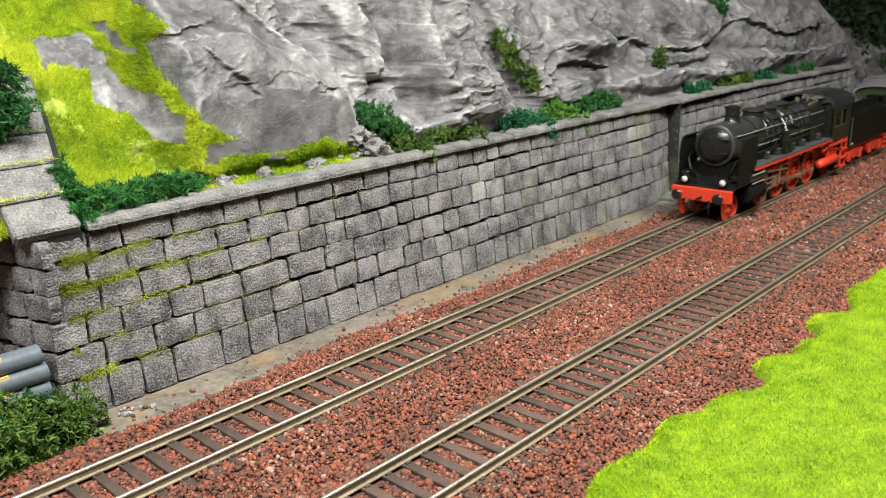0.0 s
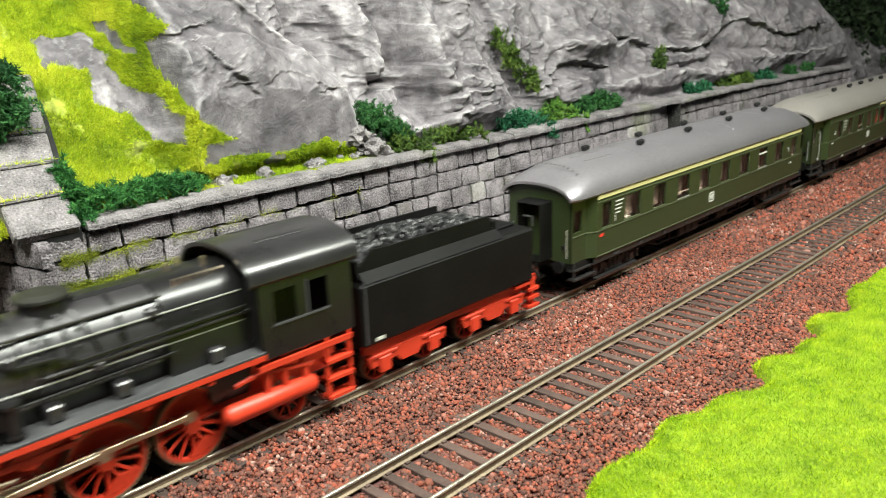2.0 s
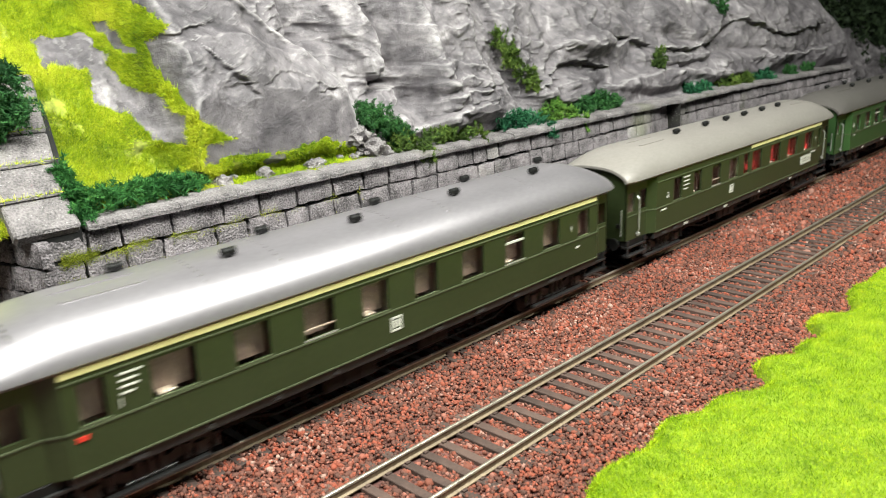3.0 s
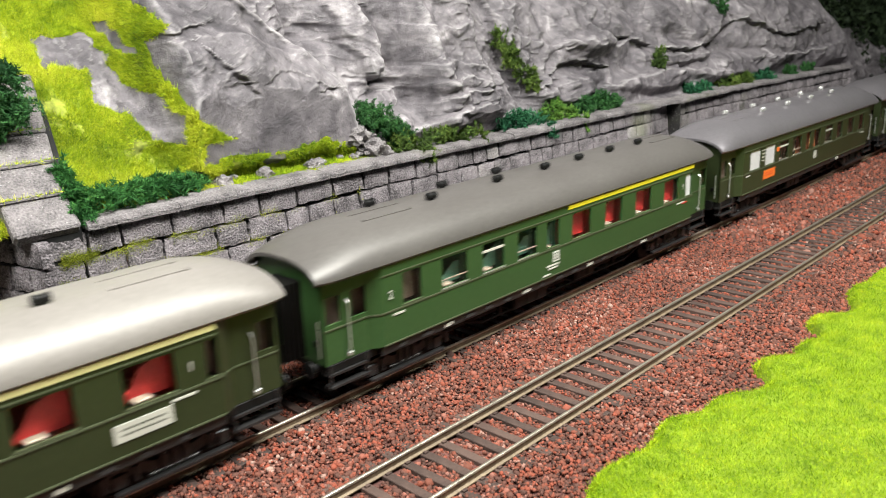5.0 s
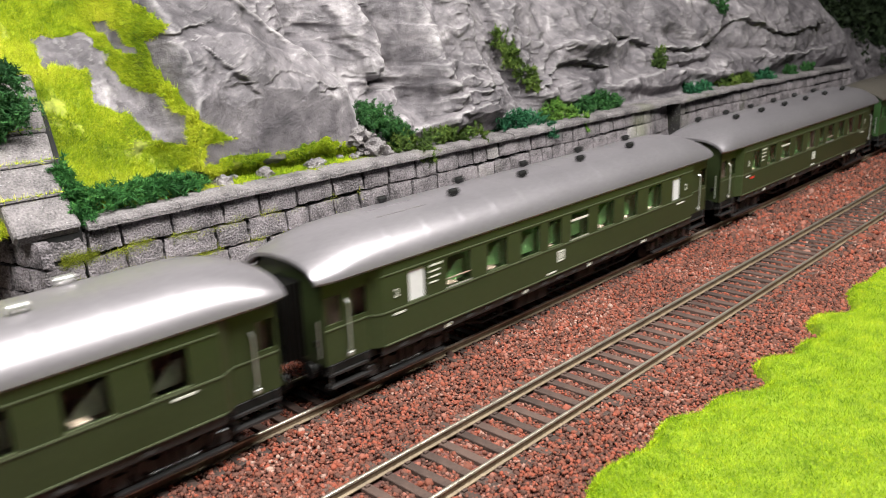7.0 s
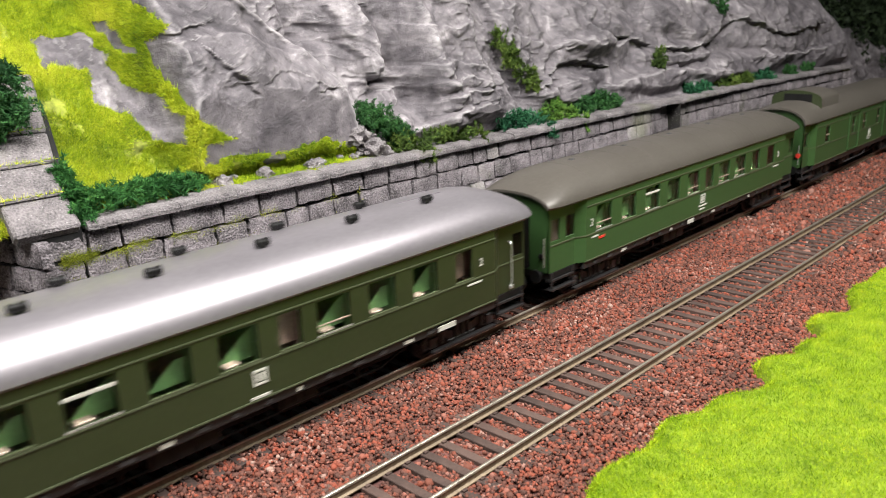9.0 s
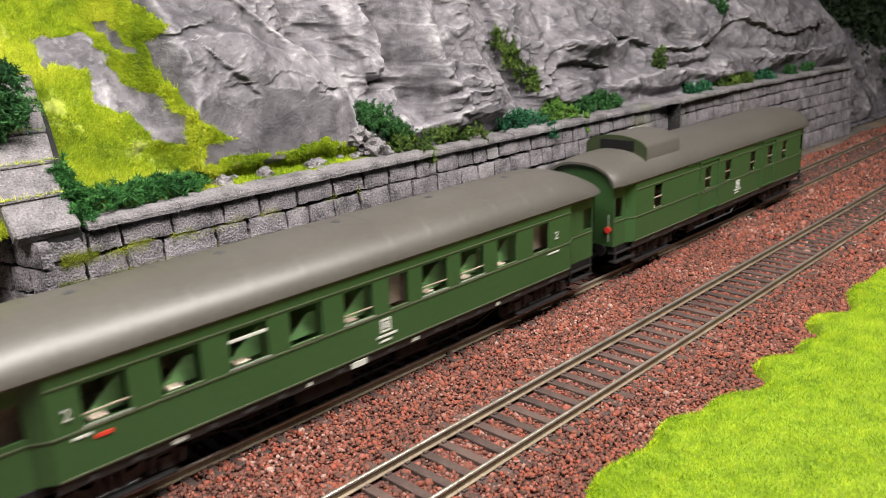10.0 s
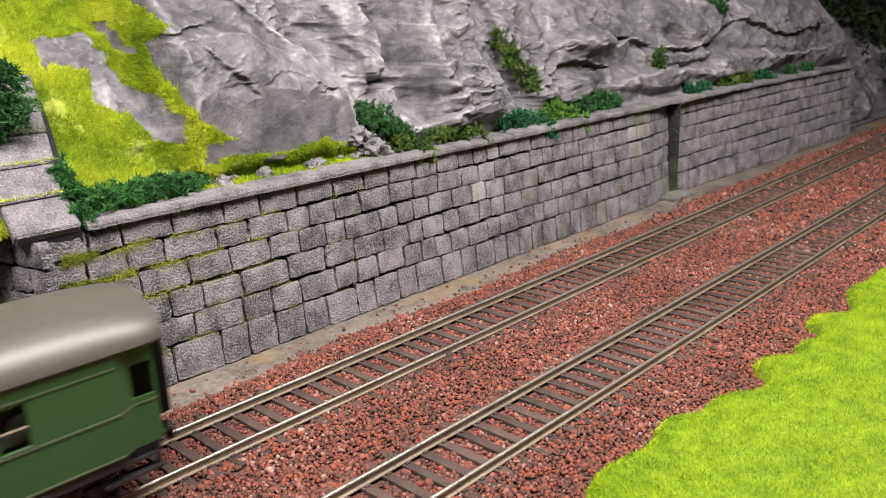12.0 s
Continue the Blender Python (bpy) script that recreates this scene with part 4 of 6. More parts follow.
M["matt_black"] = surface("matt_black", (0.003, 0.003, 0.003), (0.008, 0.0078, 0.0075), 0.5, grain=900, coarse=60, bump=0.1, spec=0.15)
M["boiler_black"] = surface("boiler_black", (0.010, 0.009, 0.010), (0.034, 0.031, 0.034), 0.37, grain=900, coarse=70, bump=0.15, rough_var=0.1, spec=0.9)
M["roof_black"] = surface("roof_black", (0.010, 0.0095, 0.010), (0.026, 0.0245, 0.026), 0.30, grain=900, coarse=60, bump=0.08, rough_var=0.08, spec=1.0)
M["lid_olive"] = surface("lid_olive", (0.004, 0.004, 0.003), (0.016, 0.016, 0.011), 0.55)
M["steel"] = surface("bright_steel", (0.42, 0.35, 0.25), (0.60, 0.51, 0.38), 0.32, metal=0.9, grain=800)
M["chrome"] = surface("pale_rail", (0.40, 0.40, 0.385), (0.55, 0.55, 0.53), 0.3, metal=0.6)
M["white"] = surface("white_print", (0.48, 0.48, 0.42), (0.60, 0.60, 0.54), 0.5)
# Paler olive trim; on green coaches its colour stands for edge highlights.
M["trim_olive_lit"] = surface("trim_olive_lit", (0.06, 0.075, 0.04), (0.09, 0.105, 0.06), 0.4)
M["lens"] = surface("lens", (0.45, 0.45, 0.44), (0.55, 0.55, 0.53), 0.2)
M["blind"] = surface("blind", (0.58, 0.57, 0.58), (0.68, 0.67, 0.68), 0.5)
M["cream"] = surface("cream_stripe", (0.66, 0.60, 0.27), (0.76, 0.70, 0.34), 0.45)
M["yellow"] = surface("yellow_stripe", (0.68, 0.58, 0.02), (0.80, 0.70, 0.03), 0.45)
M["orange"] = surface("orange_plate", (0.75, 0.14, 0.02), (0.85, 0.2, 0.03), 0.5)
M["red_print"] = surface("red_print", (0.55, 0.03, 0.02), (0.65, 0.05, 0.03), 0.5)
M["seat_red"] = surface("seat_red", (0.26, 0.009, 0.010), (0.55, 0.03, 0.025), 0.6, coarse=160, bump=0.4)
M["seat_green"] = surface("seat_green", (0.06, 0.15, 0.05), (0.15, 0.30, 0.10), 0.6, coarse=140)
M["seat_teal"] = surface("seat_teal", (0.04, 0.11, 0.072), (0.10, 0.22, 0.15), 0.6, coarse=140)
M["seat_beige"] = surface("seat_beige", (0.12, 0.08, 0.062), (0.25, 0.175, 0.14), 0.6, coarse=140)
M["seat_orange"] = surface("seat_orange", (0.36, 0.10, 0.03), (0.48, 0.16, 0.05), 0.6)
M["table_cream"] = surface("table_cream", (0.22, 0.17, 0.13), (0.36, 0.28, 0.22), 0.6)
M["seat_dark"] = surface("seat_dark", (0.03, 0.035, 0.02), (0.08, 0.085, 0.055), 0.6)
M["coal"] = surface("coal", (0.008, 0.008, 0.0085), (0.026, 0.026, 0.027), 0.4, grain=1200, bump=0.4, island=0.6)


def glass_material():
    m, n, l, b = nodes_of("window_glass")
    b.inputs["Base Color"].default_value = (0.95, 0.97, 0.95, 1)
    b.inputs["Roughness"].default_value = 0.06
    b.inputs["Transmission Weight"].default_value = 1.0
    b.inputs["IOR"].default_value = 1.15
    return m


M["glass"] = glass_material()

# ---- coaches ----
AXLES = []  # rolling wheelsets with their radius


def lettering(word, size, x, y, z, material, parent, name):
    cu = bpy.data.curves.new(name, "FONT")
    cu.body, cu.size, cu.extrude = word, size * MM, 0.06 * MM
    tmp = bpy.data.objects.new(name, cu)
    me = bpy.data.meshes.new_from_object(tmp)
    bpy.data.objects.remove(tmp)
    me.materials.append(material)
    ob = new(name, me)
    ob.parent = parent
    ob.matrix_basis = mpose(x, y, z, 90)
    return ob


def arch(y, crown, eave, half):
    return eave + (crown - eave) * max(0.0, 1 - abs(y / half) ** 2.5) ** 0.62


def roof_bm(L, crown, eave, half, ribs=False, fall=5.2):
    bm = bmesh.new()
    ny = 22
    xs = [0, 0.8, 2, 4, 7, 11, 16, 22]
    xs = xs + [30 + k * 7.5 for k in range(int((L - 52) / 7.5) - 0)]
    xs = [x for x in xs if x < L - 23] + [L - x for x in (22, 16, 11, 7, 4, 2, 0.8, 0)]
    if ribs:
        extra = []
        for k in range(12):
            c = 26 + k * (L - 52) / 11
            extra += [c - 1.0, c - 0.6, c - 0.3, c + 0.3, c + 0.6, c + 1.0]
        xs = sorted(xs + extra)
        rib = {round(v, 3) for k in range(12) for v in (26 + k * (L - 52) / 11 - 0.3, 26 + k * (L - 52) / 11 + 0.3)}
    else:
        rib = set()
    rings = []
    for x in xs:
        d = min(x, L - x)
        drop = fall * max(0, 1 - d / 22) ** 2.2
        hw = half - 1.5 * max(0, 1 - d / 7) ** 2
        up = 0.12 if round(x, 3) in rib else 0.0
        ring = []
        for k in range(ny + 1):
            y = -hw * math.cos(math.pi * k / ny)
            ring.append(bm.verts.new((x, y, arch(y, crown - drop + up, eave + up * 0.3, hw * 1.0001))))
        for k in range(ny, -1, -1):
            y = -hw * math.cos(math.pi * k / ny)
            yy = y * 0.955
            ring.append(bm.verts.new((x, yy, arch(y, crown - drop - 0.9, eave - 0.75, hw * 1.0001))))
        rings.append(ring)
    n = len(rings[0])
    for p, q in zip(rings, rings[1:]):
        for k in range(n):
            bm.faces.new((p[k], p[(k + 1) % n], q[(k + 1) % n], q[k]))
    bm.faces.new(rings[0])
    bm.faces.new(rings[-1])
    return bm


def side_bm(x0, x1, y, sgn, wins, zb=12.2, zt=35.4, w0=22.2, w1=31.0, t=0.7):
    bm = bmesh.new()
    a, b = sorted((y, y - sgn * t))
    box(bm, x0, x1, a, b, zb, w0)
    box(bm, x0, x1, a, b, w1, zt)
    edge = x0
    for wa, wb in wins + [(x1, x1)]:
        if wa - edge > 0.05:
            box(bm, edge, wa, a, b, w0, w1)
        edge = wb
    return bm


def wheelset_bm(r, seg=20):
    bm = bmesh.new()
    for s in (-1, 1):
        y = s * 8.25
        lathe(bm, [(y - 1.1, r * 0.2), (y - 1.1, r * 0.8), (y - 1.2, r), (y + 1.0, r), (y + 1.0, r * 0.82), (y + 0.6, r * 0.78), (y + 0.6, r * 0.3), (y + 1.2, r * 0.25), (y + 1.2, 0.05)] if s > 0 else
              [(y - 1.2, 0.05), (y - 1.2, r * 0.25), (y - 0.6, r * 0.3), (y - 0.6, r * 0.78), (y - 1.0, r * 0.82), (y - 1.0, r), (y + 1.2, r), (y + 1.1, r * 0.8), (y + 1.1, r * 0.2)], (0, 0, 0), "y", seg)
    rod(bm, (0, -8, 0), (0, 8, 0), 1.0)
    return bm


WHEEL_R = 5.5


def bogie(parent, x):
    bm = bmesh.new()
    for s in (-1, 1):
        y = s * 11.4
        prism(bm, [(-17.5, 6.5), (-16, 7.6), (-8, 8.2), (-5, 6.6), (5, 6.6), (8, 8.2), (16, 7.6), (17.5, 6.5), (16.5, 5.2), (9, 5.6), (5, 4.2), (-5, 4.2), (-9, 5.6), (-16.5, 5.2)], y - 0.7, y + 0.7)
        for ax in (-12.5, 12.5):
            box(bm, ax - 1.7, ax + 1.7, y - 1.3, y + 1.3, 3.6, 7.0, 0.3)
            for o in (-3.6, 3.6):
                rod(bm, (ax + o, y + s * 0.9, 4.2), (ax + o, y + s * 0.9, 7.6), 0.75, 8)
        for o in (-2.6, 0, 2.6):
            rod(bm, (o, y + s * 0.8, 4.4), (o, y + s * 0.8, 8.6), 0.9, 8)
        box(bm, -6, 6, y - 0.4, y + s * 1.6 + 0.4, 3.4, 4.2, 0.2)
    box(bm, -4, 4, -11, 11, 6.2, 9.6, 0.3)
    b = part("bogie", bm, M["bogie_black"], parent, "black sprung bogie frame", at=(x, 0, 0))
    for ax in (-12.5, 12.5):
        w = new("wheelset", WHEEL_MESH)
        w.parent = b
        w.location = (ax * MM, 0, WHEEL_R * MM)
        AXLES.append((w, (ax, 0, WHEEL_R), WHEEL_R))
    return b


WHEEL_MESH = to_mesh("wheelset", wheelset_bm(WHEEL_R), M["black"], True)


def buffer_bm(sgn, y):
    bm = bmesh.new()
    rod(bm, (0, y, 11.2), (sgn * 2.4, y, 11.2), 1.0, 10)
    rod(bm, (sgn * 2.4, y, 11.2), (sgn * 3.0, y, 11.2), 2.3, 14)
    return bm


def vent_bm(z):
    bm = bmesh.new()
    rod(bm, (0, 0, z - 1.2), (0, 0, z + 0.8), 0.7, 8)
    lathe(bm, [(-2.0, 0.5), (-1.7, 1.0), (-0.6, 1.05), (-0.4, 0.75), (0.4, 0.75), (0.6, 1.05), (1.7, 1.0), (2.0, 0.5)], (0, 0, z + 1.0), "x", 10)
    return bm


def coach(spec):
    """One bogie coach; its leading end is at x = 0."""
    L = spec.get("L", 209.5)
    paint, roofmat = M[spec["paint"]], M[spec["roof"]]
    c = thing("passenger_coach" if not spec.get("van") else "baggage_van", spec["label"], "coach" if not spec.get("van") else "baggage van", "coaches of the train")
    d0, d1 = spec.get("doors", (20.5, L - 19))
    wins = spec["wins"]
    trim = M["trim_olive_lit"]
    for s in (-1, 1):
        w_here = [w[:2] for w in wins]
        side = part("side_wall", side_bm(d0, d1, s * 15.8, s, w_here), paint, c)
        for nm, z0, z1 in (("belt_rail", 21.3, 21.75), ("sill_strip", 12.2, 12.6), ("top_strip", 31.6, 31.95)):
            y0, y1 = sorted((s * 15.8, s * 16.0))
            part(nm, box(bmesh.new(), d0, d1, y0, y1, z0, z1), trim if nm != "belt_rail" else paint if spec.get("plainbelt") else trim, side)
        for w in wins:
            y0, y1 = sorted((s * 15.35, s * 15.2))
            kindw = w[2] if len(w) > 2 else ""
            pane = part("window_pane", box(bmesh.new(), w[0] - 0.1, w[1] + 0.1, y0, y1, 22.1, 31.1), M["blind"] if kindw == "blind" else M["glass"], side, "white blind behind the pane" if kindw == "blind" else "")
            pane.visible_shadow = kindw == "blind"
            bm = bmesh.new()
            ya, yb = sorted((s * 15.75, s * 15.95))
            box(bm, w[0] - 0.35, w[1] + 0.35, ya, yb, 21.85, 22.25)
            part("window_sill", bm, M["chrome"] if kindw in ("open", "rail") and not spec.get("van") else trim, side)
            if kindw == "open":
                box_z = 28.2 if s < 0 else 25.0
                part("drop_light_bar", box(bmesh.new(), w[0], w[1], *sorted((s * 15.6, s * 15.3)), box_z, box_z + 0.7), M["white"], side)
            if kindw == "rail":
                part("drop_light_bar", box(bmesh.new(), w[0], w[1], *sorted((s * 15.6, s * 15.3)), 26.0 if spec.get("van") else 24.4, 26.35 if spec.get("van") else 24.7), M["table_cream"], side)
        # vestibules, set in from the main side
        for x0, x1 in ((2.4, d0), (d1, L - 2.4)):
            if x1 - x0 < 4:
                continue
            m0, m1 = (3.2, 8.0) if x0 < 50 else (L - 8.0, L - 3.2)
            n0, n1 = (11.6, 16.6) if x0 < 50 else (L - 16.6, L - 11.6)
            dw = [w for w in sorted(((m0, m1), (n0, n1))) if w[0] > x0 + 3.9 * (x0 > 50) - 0.5 and w[1] < x1 - 3.9 * (x0 < 50) + 0.5]
            # the end stands in from the side and a slanted panel joins them
            lead = x0 < 50
            xs, xx = (x1 - 3.8, x1) if lead else (x0 + 3.8, x0)
            bm = side_bm(x0 if lead else xs, xs if lead else x1, s * 13.6, s, dw, w0=22.8, w1=30.2)
            dr = part("door", bm, paint, c)
            part("corner_panel", prism(bmesh.new(), [(xs, s * 13.6), (xx, s * 15.8), (xx, s * 15.1), (xs, s * 12.9)], 12.2, 35.2, "xy"), paint, c)
            part("belt_rail", prism(bmesh.new(), [(xs, s * 13.62), (xx, s * 15.82), (xx, s * 16.0), (xs, s * 13.8)], 21.3, 21.7, "xy"), trim, c)
            for wa, wb in dw:
                pn = part("window_pane", box(bmesh.new(), wa, wb, *sorted((s * 13.2, s * 13.05)), 22.8, 30.2), M["glass"], dr)
                pn.visible_shadow = False
            if s < 0 and not spec.get("van"):
                part("vestibule_panel", prism(bmesh.new(), [(x0 + 1, 13), (x1 - 1, 13), (x1 - 1, 31), (x0 + 4, 31), (x0 + 1, 24)], -9.5, -9.2), M["seat_beige"], c)
            hx = 9.8 if x0 < 50 else L - 9.8
            if not spec.get("norail"):
                bm = bmesh.new()
                tube_path(bm, [(hx, s * 13.6, 28.5), (hx, s * 14.7, 27.6), (hx, s * 14.7, 15.5), (hx, s * 13.6, 13.8)], 0.25)
                box(bm, hx - 0.7, hx + 0.7, *sorted((s * 14.2, s * 14.9)), 13.2, 14.4, 0.2)
                part("handrail", bm, M["chrome"], dr, "pale metal handrail")
            bm = bmesh.new()
            for z, o in ((9.2, 14.4), (6.0, 14.8)):
                box(bm, hx - 7, hx + 6, *sorted((s * (o - 3), s * o)), z, z + 0.6)
            for o in (-6.5, 5.5):
                box(bm, hx + o - 0.3, hx + o + 0.3, *sorted((s * 13.6, s * 14.2)), 6, 12.2)
            part("step", bm, M["bogie_black"], c, "black door step boards")
            part("door_trim", box(bmesh.new(), (x0 if lead else xs) + 0.3, (xs if lead else x1) - 0.3, *sorted((s * 13.6, s * 13.8)), 21.3, 21.7), trim, dr)
    crown_end = spec.get("crown", 45.0) - spec.get("fall", 5.2) * 0.8
    rim = [(-13.6 * math.cos(math.pi * k / 16), arch(-13.6 * math.cos(math.pi * k / 16), crown_end - 1.2, 34.6, 16.6)) for k in range(17)]
    for x0, x1 in ((2.4, 3.2), (L - 3.2, L - 2.4)):
        ew = part("end_wall", prism(bmesh.new(), [(-13.6, 12.2)] + rim + [(13.6, 12.2)], x0, x1, "yz"), paint, c)
        xo = x0 - 0.25 if x0 < 50 else x1 + 0.25
        for y in (-11.6, 11.6):
            bm = bmesh.new()
            tube_path(bm, [(xo, y, 14), (xo, y, 24)], 0.25)
            part("handrail", bm, M["chrome"], ew, "pale metal handrail")
        part("lamp_bracket", box(bmesh.new(), xo - 0.5, xo + 0.5, -11.0, -9.6, 17, 18.6, 0.2), M["black"], ew)
    for sgn, x in ((-1, 2.4), (1, L - 2.4)):
        bm = bmesh.new()
        rings = []
        for k in range(10):
            xx, g = x + sgn * k * 0.72, 0.55 * (k % 2)
            rings.append([bm.verts.new(q) for q in ((xx, -5.4 + g, 13), (xx, -5.4 + g, 33.6 - g), (xx, 5.4 - g, 33.6 - g), (xx, 5.4 - g, 13))])
        for p, q in zip(rings, rings[1:]):
            for k in range(4):
                bm.faces.new((p[k], p[(k + 1) % 4], q[(k + 1) % 4], q[k]))
        part("gangway_bellows", bm, M["matt_black"], c, "black folded gangway bellows")
        for y in (-10, 10):
            part("buffer", buffer_bm(sgn, y), M["black"], c, at=(2.4 if sgn < 0 else L - 2.4, 0, 0))
    roof = part("roof", roof_bm(L, spec.get("crown", 45.0), 35.0, 16.6, spec.get("ribs", False), spec.get("fall", 5.2)), roofmat, c, spec["rooflabel"], True)
    crown = spec.get("crown", 45.0)
    vm = to_mesh("roof_vent", vent_bm(0), M[spec.get("ventmat", "black")], True)
    for vx, vy in spec.get("vents", []):
        v = new("roof_vent", vm)
        v.parent = roof
        v.location = (vx * MM, vy * MM, (arch(vy, crown, 35, 16.6) + 0.2) * MM)
    for px, py in spec.get("plates", []):
        bm = bmesh.new()
        for a, b, e, f in ((-9, 9, -0.2, 0.2), (-9, 9, 5.8, 6.2), (-9, -8.6, 0, 6), (8.6, 9, 0, 6)):
            y0, y1 = py + e, py + f
            z = min(arch(y0, crown, 35, 16.6), arch(y1, crown, 35, 16.6))
            box(bm, px + a, px + b, y0, y1, z - 0.4, z + 0.22)
        part("roof_hatch", bm, roofmat, roof)
    for k in range(spec.get("studs", 0)):
        sx = 34 + k * (L - 68) / max(1, spec["studs"] - 1)
        part("roof_stud", lathe(bmesh.new(), [(crown - 0.4, 1.3), (crown + 0.25, 1.1), (crown + 0.4, 0.05)], (sx, 0, 0), "z", 12), M["deck"], roof)
    for sx in spec.get("seams", []):
        bm = bmesh.new()
        for q in range(13):
            yy = -11 + 22 * q / 12
            zz = arch(yy, crown, 35, 16.6)
            box(bm, sx - 0.18, sx + 0.18, yy - 0.45, yy + 0.45, zz - 0.5, zz + 0.13)
        part("rivet_seam", bm, roofmat, roof, kind="stuff")
    under = part("underframe", box(bmesh.new(), 3, L - 3, -13.6, 13.6, 9.6, 12.2, 0.3), M["black"], c, "black underframe")
    for s in (-1, 1):
        part("solebar", box(bmesh.new(), d0 - 0.5, d1 + 0.5, *sorted((s * 13.7, s * 15.3)), 9.5, 12.15, 0.2), M["bogie_black"], under, "dark grey frame beam under the side")
    # Plain black block added to give the dark band under the coach.
    part("under_block", box(bmesh.new(), 50, L - 50, -8.8, 8.8, 4.2, 9.6, 0.6), M["matt_black"], under)
    for s in (-1, 1):
        bm = bmesh.new()
        tube_path(bm, [(48, s * 12.2, 9.6), (64, s * 12.2, 5.0), (L - 64, s * 12.2, 5.0), (L - 48, s * 12.2, 9.6)], 0.45)
        for x in (72, 88, L - 88, L - 72):
            box(bm, x - 0.5, x + 0.5, *sorted((s * 11.6, s * 12.6)), 5, 9.8)
        part("truss_rod", bm, M["matt_black"], under)
        for x in (31, L - 31):
            part("foot_board", box(bmesh.new(), x - 14, x + 14, *sorted((s * 12.4, s * 14.0)), 2.6, 3.3), M["bogie_black"], under)
            bm = bmesh.new()
            for o in (-7.0, 7.0):
                box(bm, x + o - 4.4, x + o + 4.4, *sorted((s * 9.4, s * 11.2)), 1.6, 5.4, 0.3)
            part("brake_shoe", bm, M["matt_black"], under)
    for bx0, bx1, z0 in spec.get("boxes", [(78, 96, 4.6), (112, 124, 5.4)]):
        for s in (-1, 1):
            bm = box(bmesh.new(), bx0, bx1, *sorted((s * 7, s * 13.2)), z0, 9.6, 0.4)
            for k in range(3):
                box(bm, bx0 + 1 + k * (bx1 - bx0 - 2) / 3, bx0 + (k + 1) * (bx1 - bx0 - 2) / 3, *sorted((s * 13.2, s * 13.45)), z0 + 0.6, 9.0)
            part("battery_box", bm, M["black"], under)
    for x in range(26, int(L - 24), 9):
        if x % 2 == 0 or spec.get("marks"):
            part("frame_plate", box(bmesh.new(), x, x + random.uniform(1.5, 4), -15.5, -15.25, 10.2, 11.2), M["white"] if x % 4 == 0 and spec.get("marks") else M["deck"], under)
    for x in (31, L - 31):
        bogie(c, x)
    # inside: floor, corridor partition, seats
    inner = part("interior", box(bmesh.new(), 4, L - 4, -13.5, 13.5, 12.4, 13.2), M["deck"], c, "compartments seen through the windows")
    mids = [d0 + 0.7] + [(a[1] + b[0]) / 2 for a, b in zip(wins, wins[1:])] + [d1 - 0.7]
    for k, w in enumerate(wins):
        m = M[w[3] if len(w) > 3 else spec["seat"]]
        bm = bmesh.new()
        x0, x1 = mids[k] + 0.5, mids[k + 1] - 0.5
        box(bm, x1 - 1.4, x1 - 0.2, -12.5, 4, 13.2, 30.5, 0.5)
        prism(bm, [(x1 - 1.4, 19.0), (x1 - 6.0, 19.6), (x1 - 6.0, 14), (x1 - 1.4, 14)], -12.5, 4)
        prism(bm, [(x0, 28.0), (x0 + 1.0, 28.0), (x0 + 1.6, 19.4), (x0 + 5.5, 19.4), (x0 + 5.5, 14), (x0, 14)], -12.5, 4)
        box(bm, x0, x1, 4.0, 4.6, 13.2, 31.5)
        part("seat_bay", bm, m, inner)
        if len(w) > 2 and w[2] == "blind":
            continue
        ww = w[1] - w[0]
        full = (w[3] if len(w) > 3 else spec["seat"]) == "seat_beige"
        top = 0.12 if full else 0.55
        red = (w[3] if len(w) > 3 else spec["seat"]) == "seat_red"
        prism_pts = [(w[0] + ww * 0.12, 21.9), (w[1] + 0.4, 21.9), (w[1] + 0.4, 29.0 - 1.5 * (k % 2)), (w[0] + ww * 0.78, 27.6), (w[0] + ww * 0.4, 24.6)] if not full and not red else [(w[0] - 0.4, 21.9), (w[1] + 0.4, 21.9), (w[1] + 0.4, 31.0), (w[0] + ww * (0.45 if not full else 0.1), 31.0 - 4.5 * top), (w[0] + ww * 0.28 * (not full) - 0.2, 25.2 if not full else 29.5)]
        part("curtain", prism(bmesh.new(), prism_pts, -12.2, -11.9), m, inner)
        if k % 3 == 1 or not full and k % 2 == 0:
            part("table", box(bmesh.new(), w[0] + ww * 0.2, w[0] + ww * 0.55, -14.6, -11, 21.9, 22.5, 0.2), M["table_cream"], inner)
    # prints on the near and far sides
    for word, x, z, size in spec.get("words", []):
        lettering(word, size, x, -16.05, z, M["white"], c, "class_number")
    for x, z, sz in spec.get("emblems", []):
        bm = bmesh.new()
        for a in ((0, 0.5, 0, sz), (sz - 0.5, sz, 0, sz), (0.5, sz - 0.5, 0, 0.5), (0.5, sz - 0.5, sz - 0.5, sz), (sz * 0.25, sz * 0.45, sz * 0.25, sz * 0.75), (sz * 0.55, sz * 0.78, sz * 0.25, sz * 0.75)):
            box(bm, x + a[0], x + a[1], -16.0, -15.78, z + a[2], z + a[3])
        part("emblem", bm, M["white"], c, "white square line emblem")
    for x0, x1, z0, z1, mname in spec.get("bars", []):
        part("print", box(bmesh.new(), x0, x1, -16.0, -15.78, z0, z1), M[mname], c)
    for x0, x1, mname in spec.get("stripes", []):
        part("class_stripe", box(bmesh.new(), x0, x1, -16.02, -15.8, 32.9, 34.3), M[mname], c, "pale first-class stripe under the roof")
    return c


def vent_rows(a, step, n, m):
    return [(a + step * k, -5.2) for k in range(n)] + [(a - step * 0.58 + step * k, 5.2) for k in range(m)]


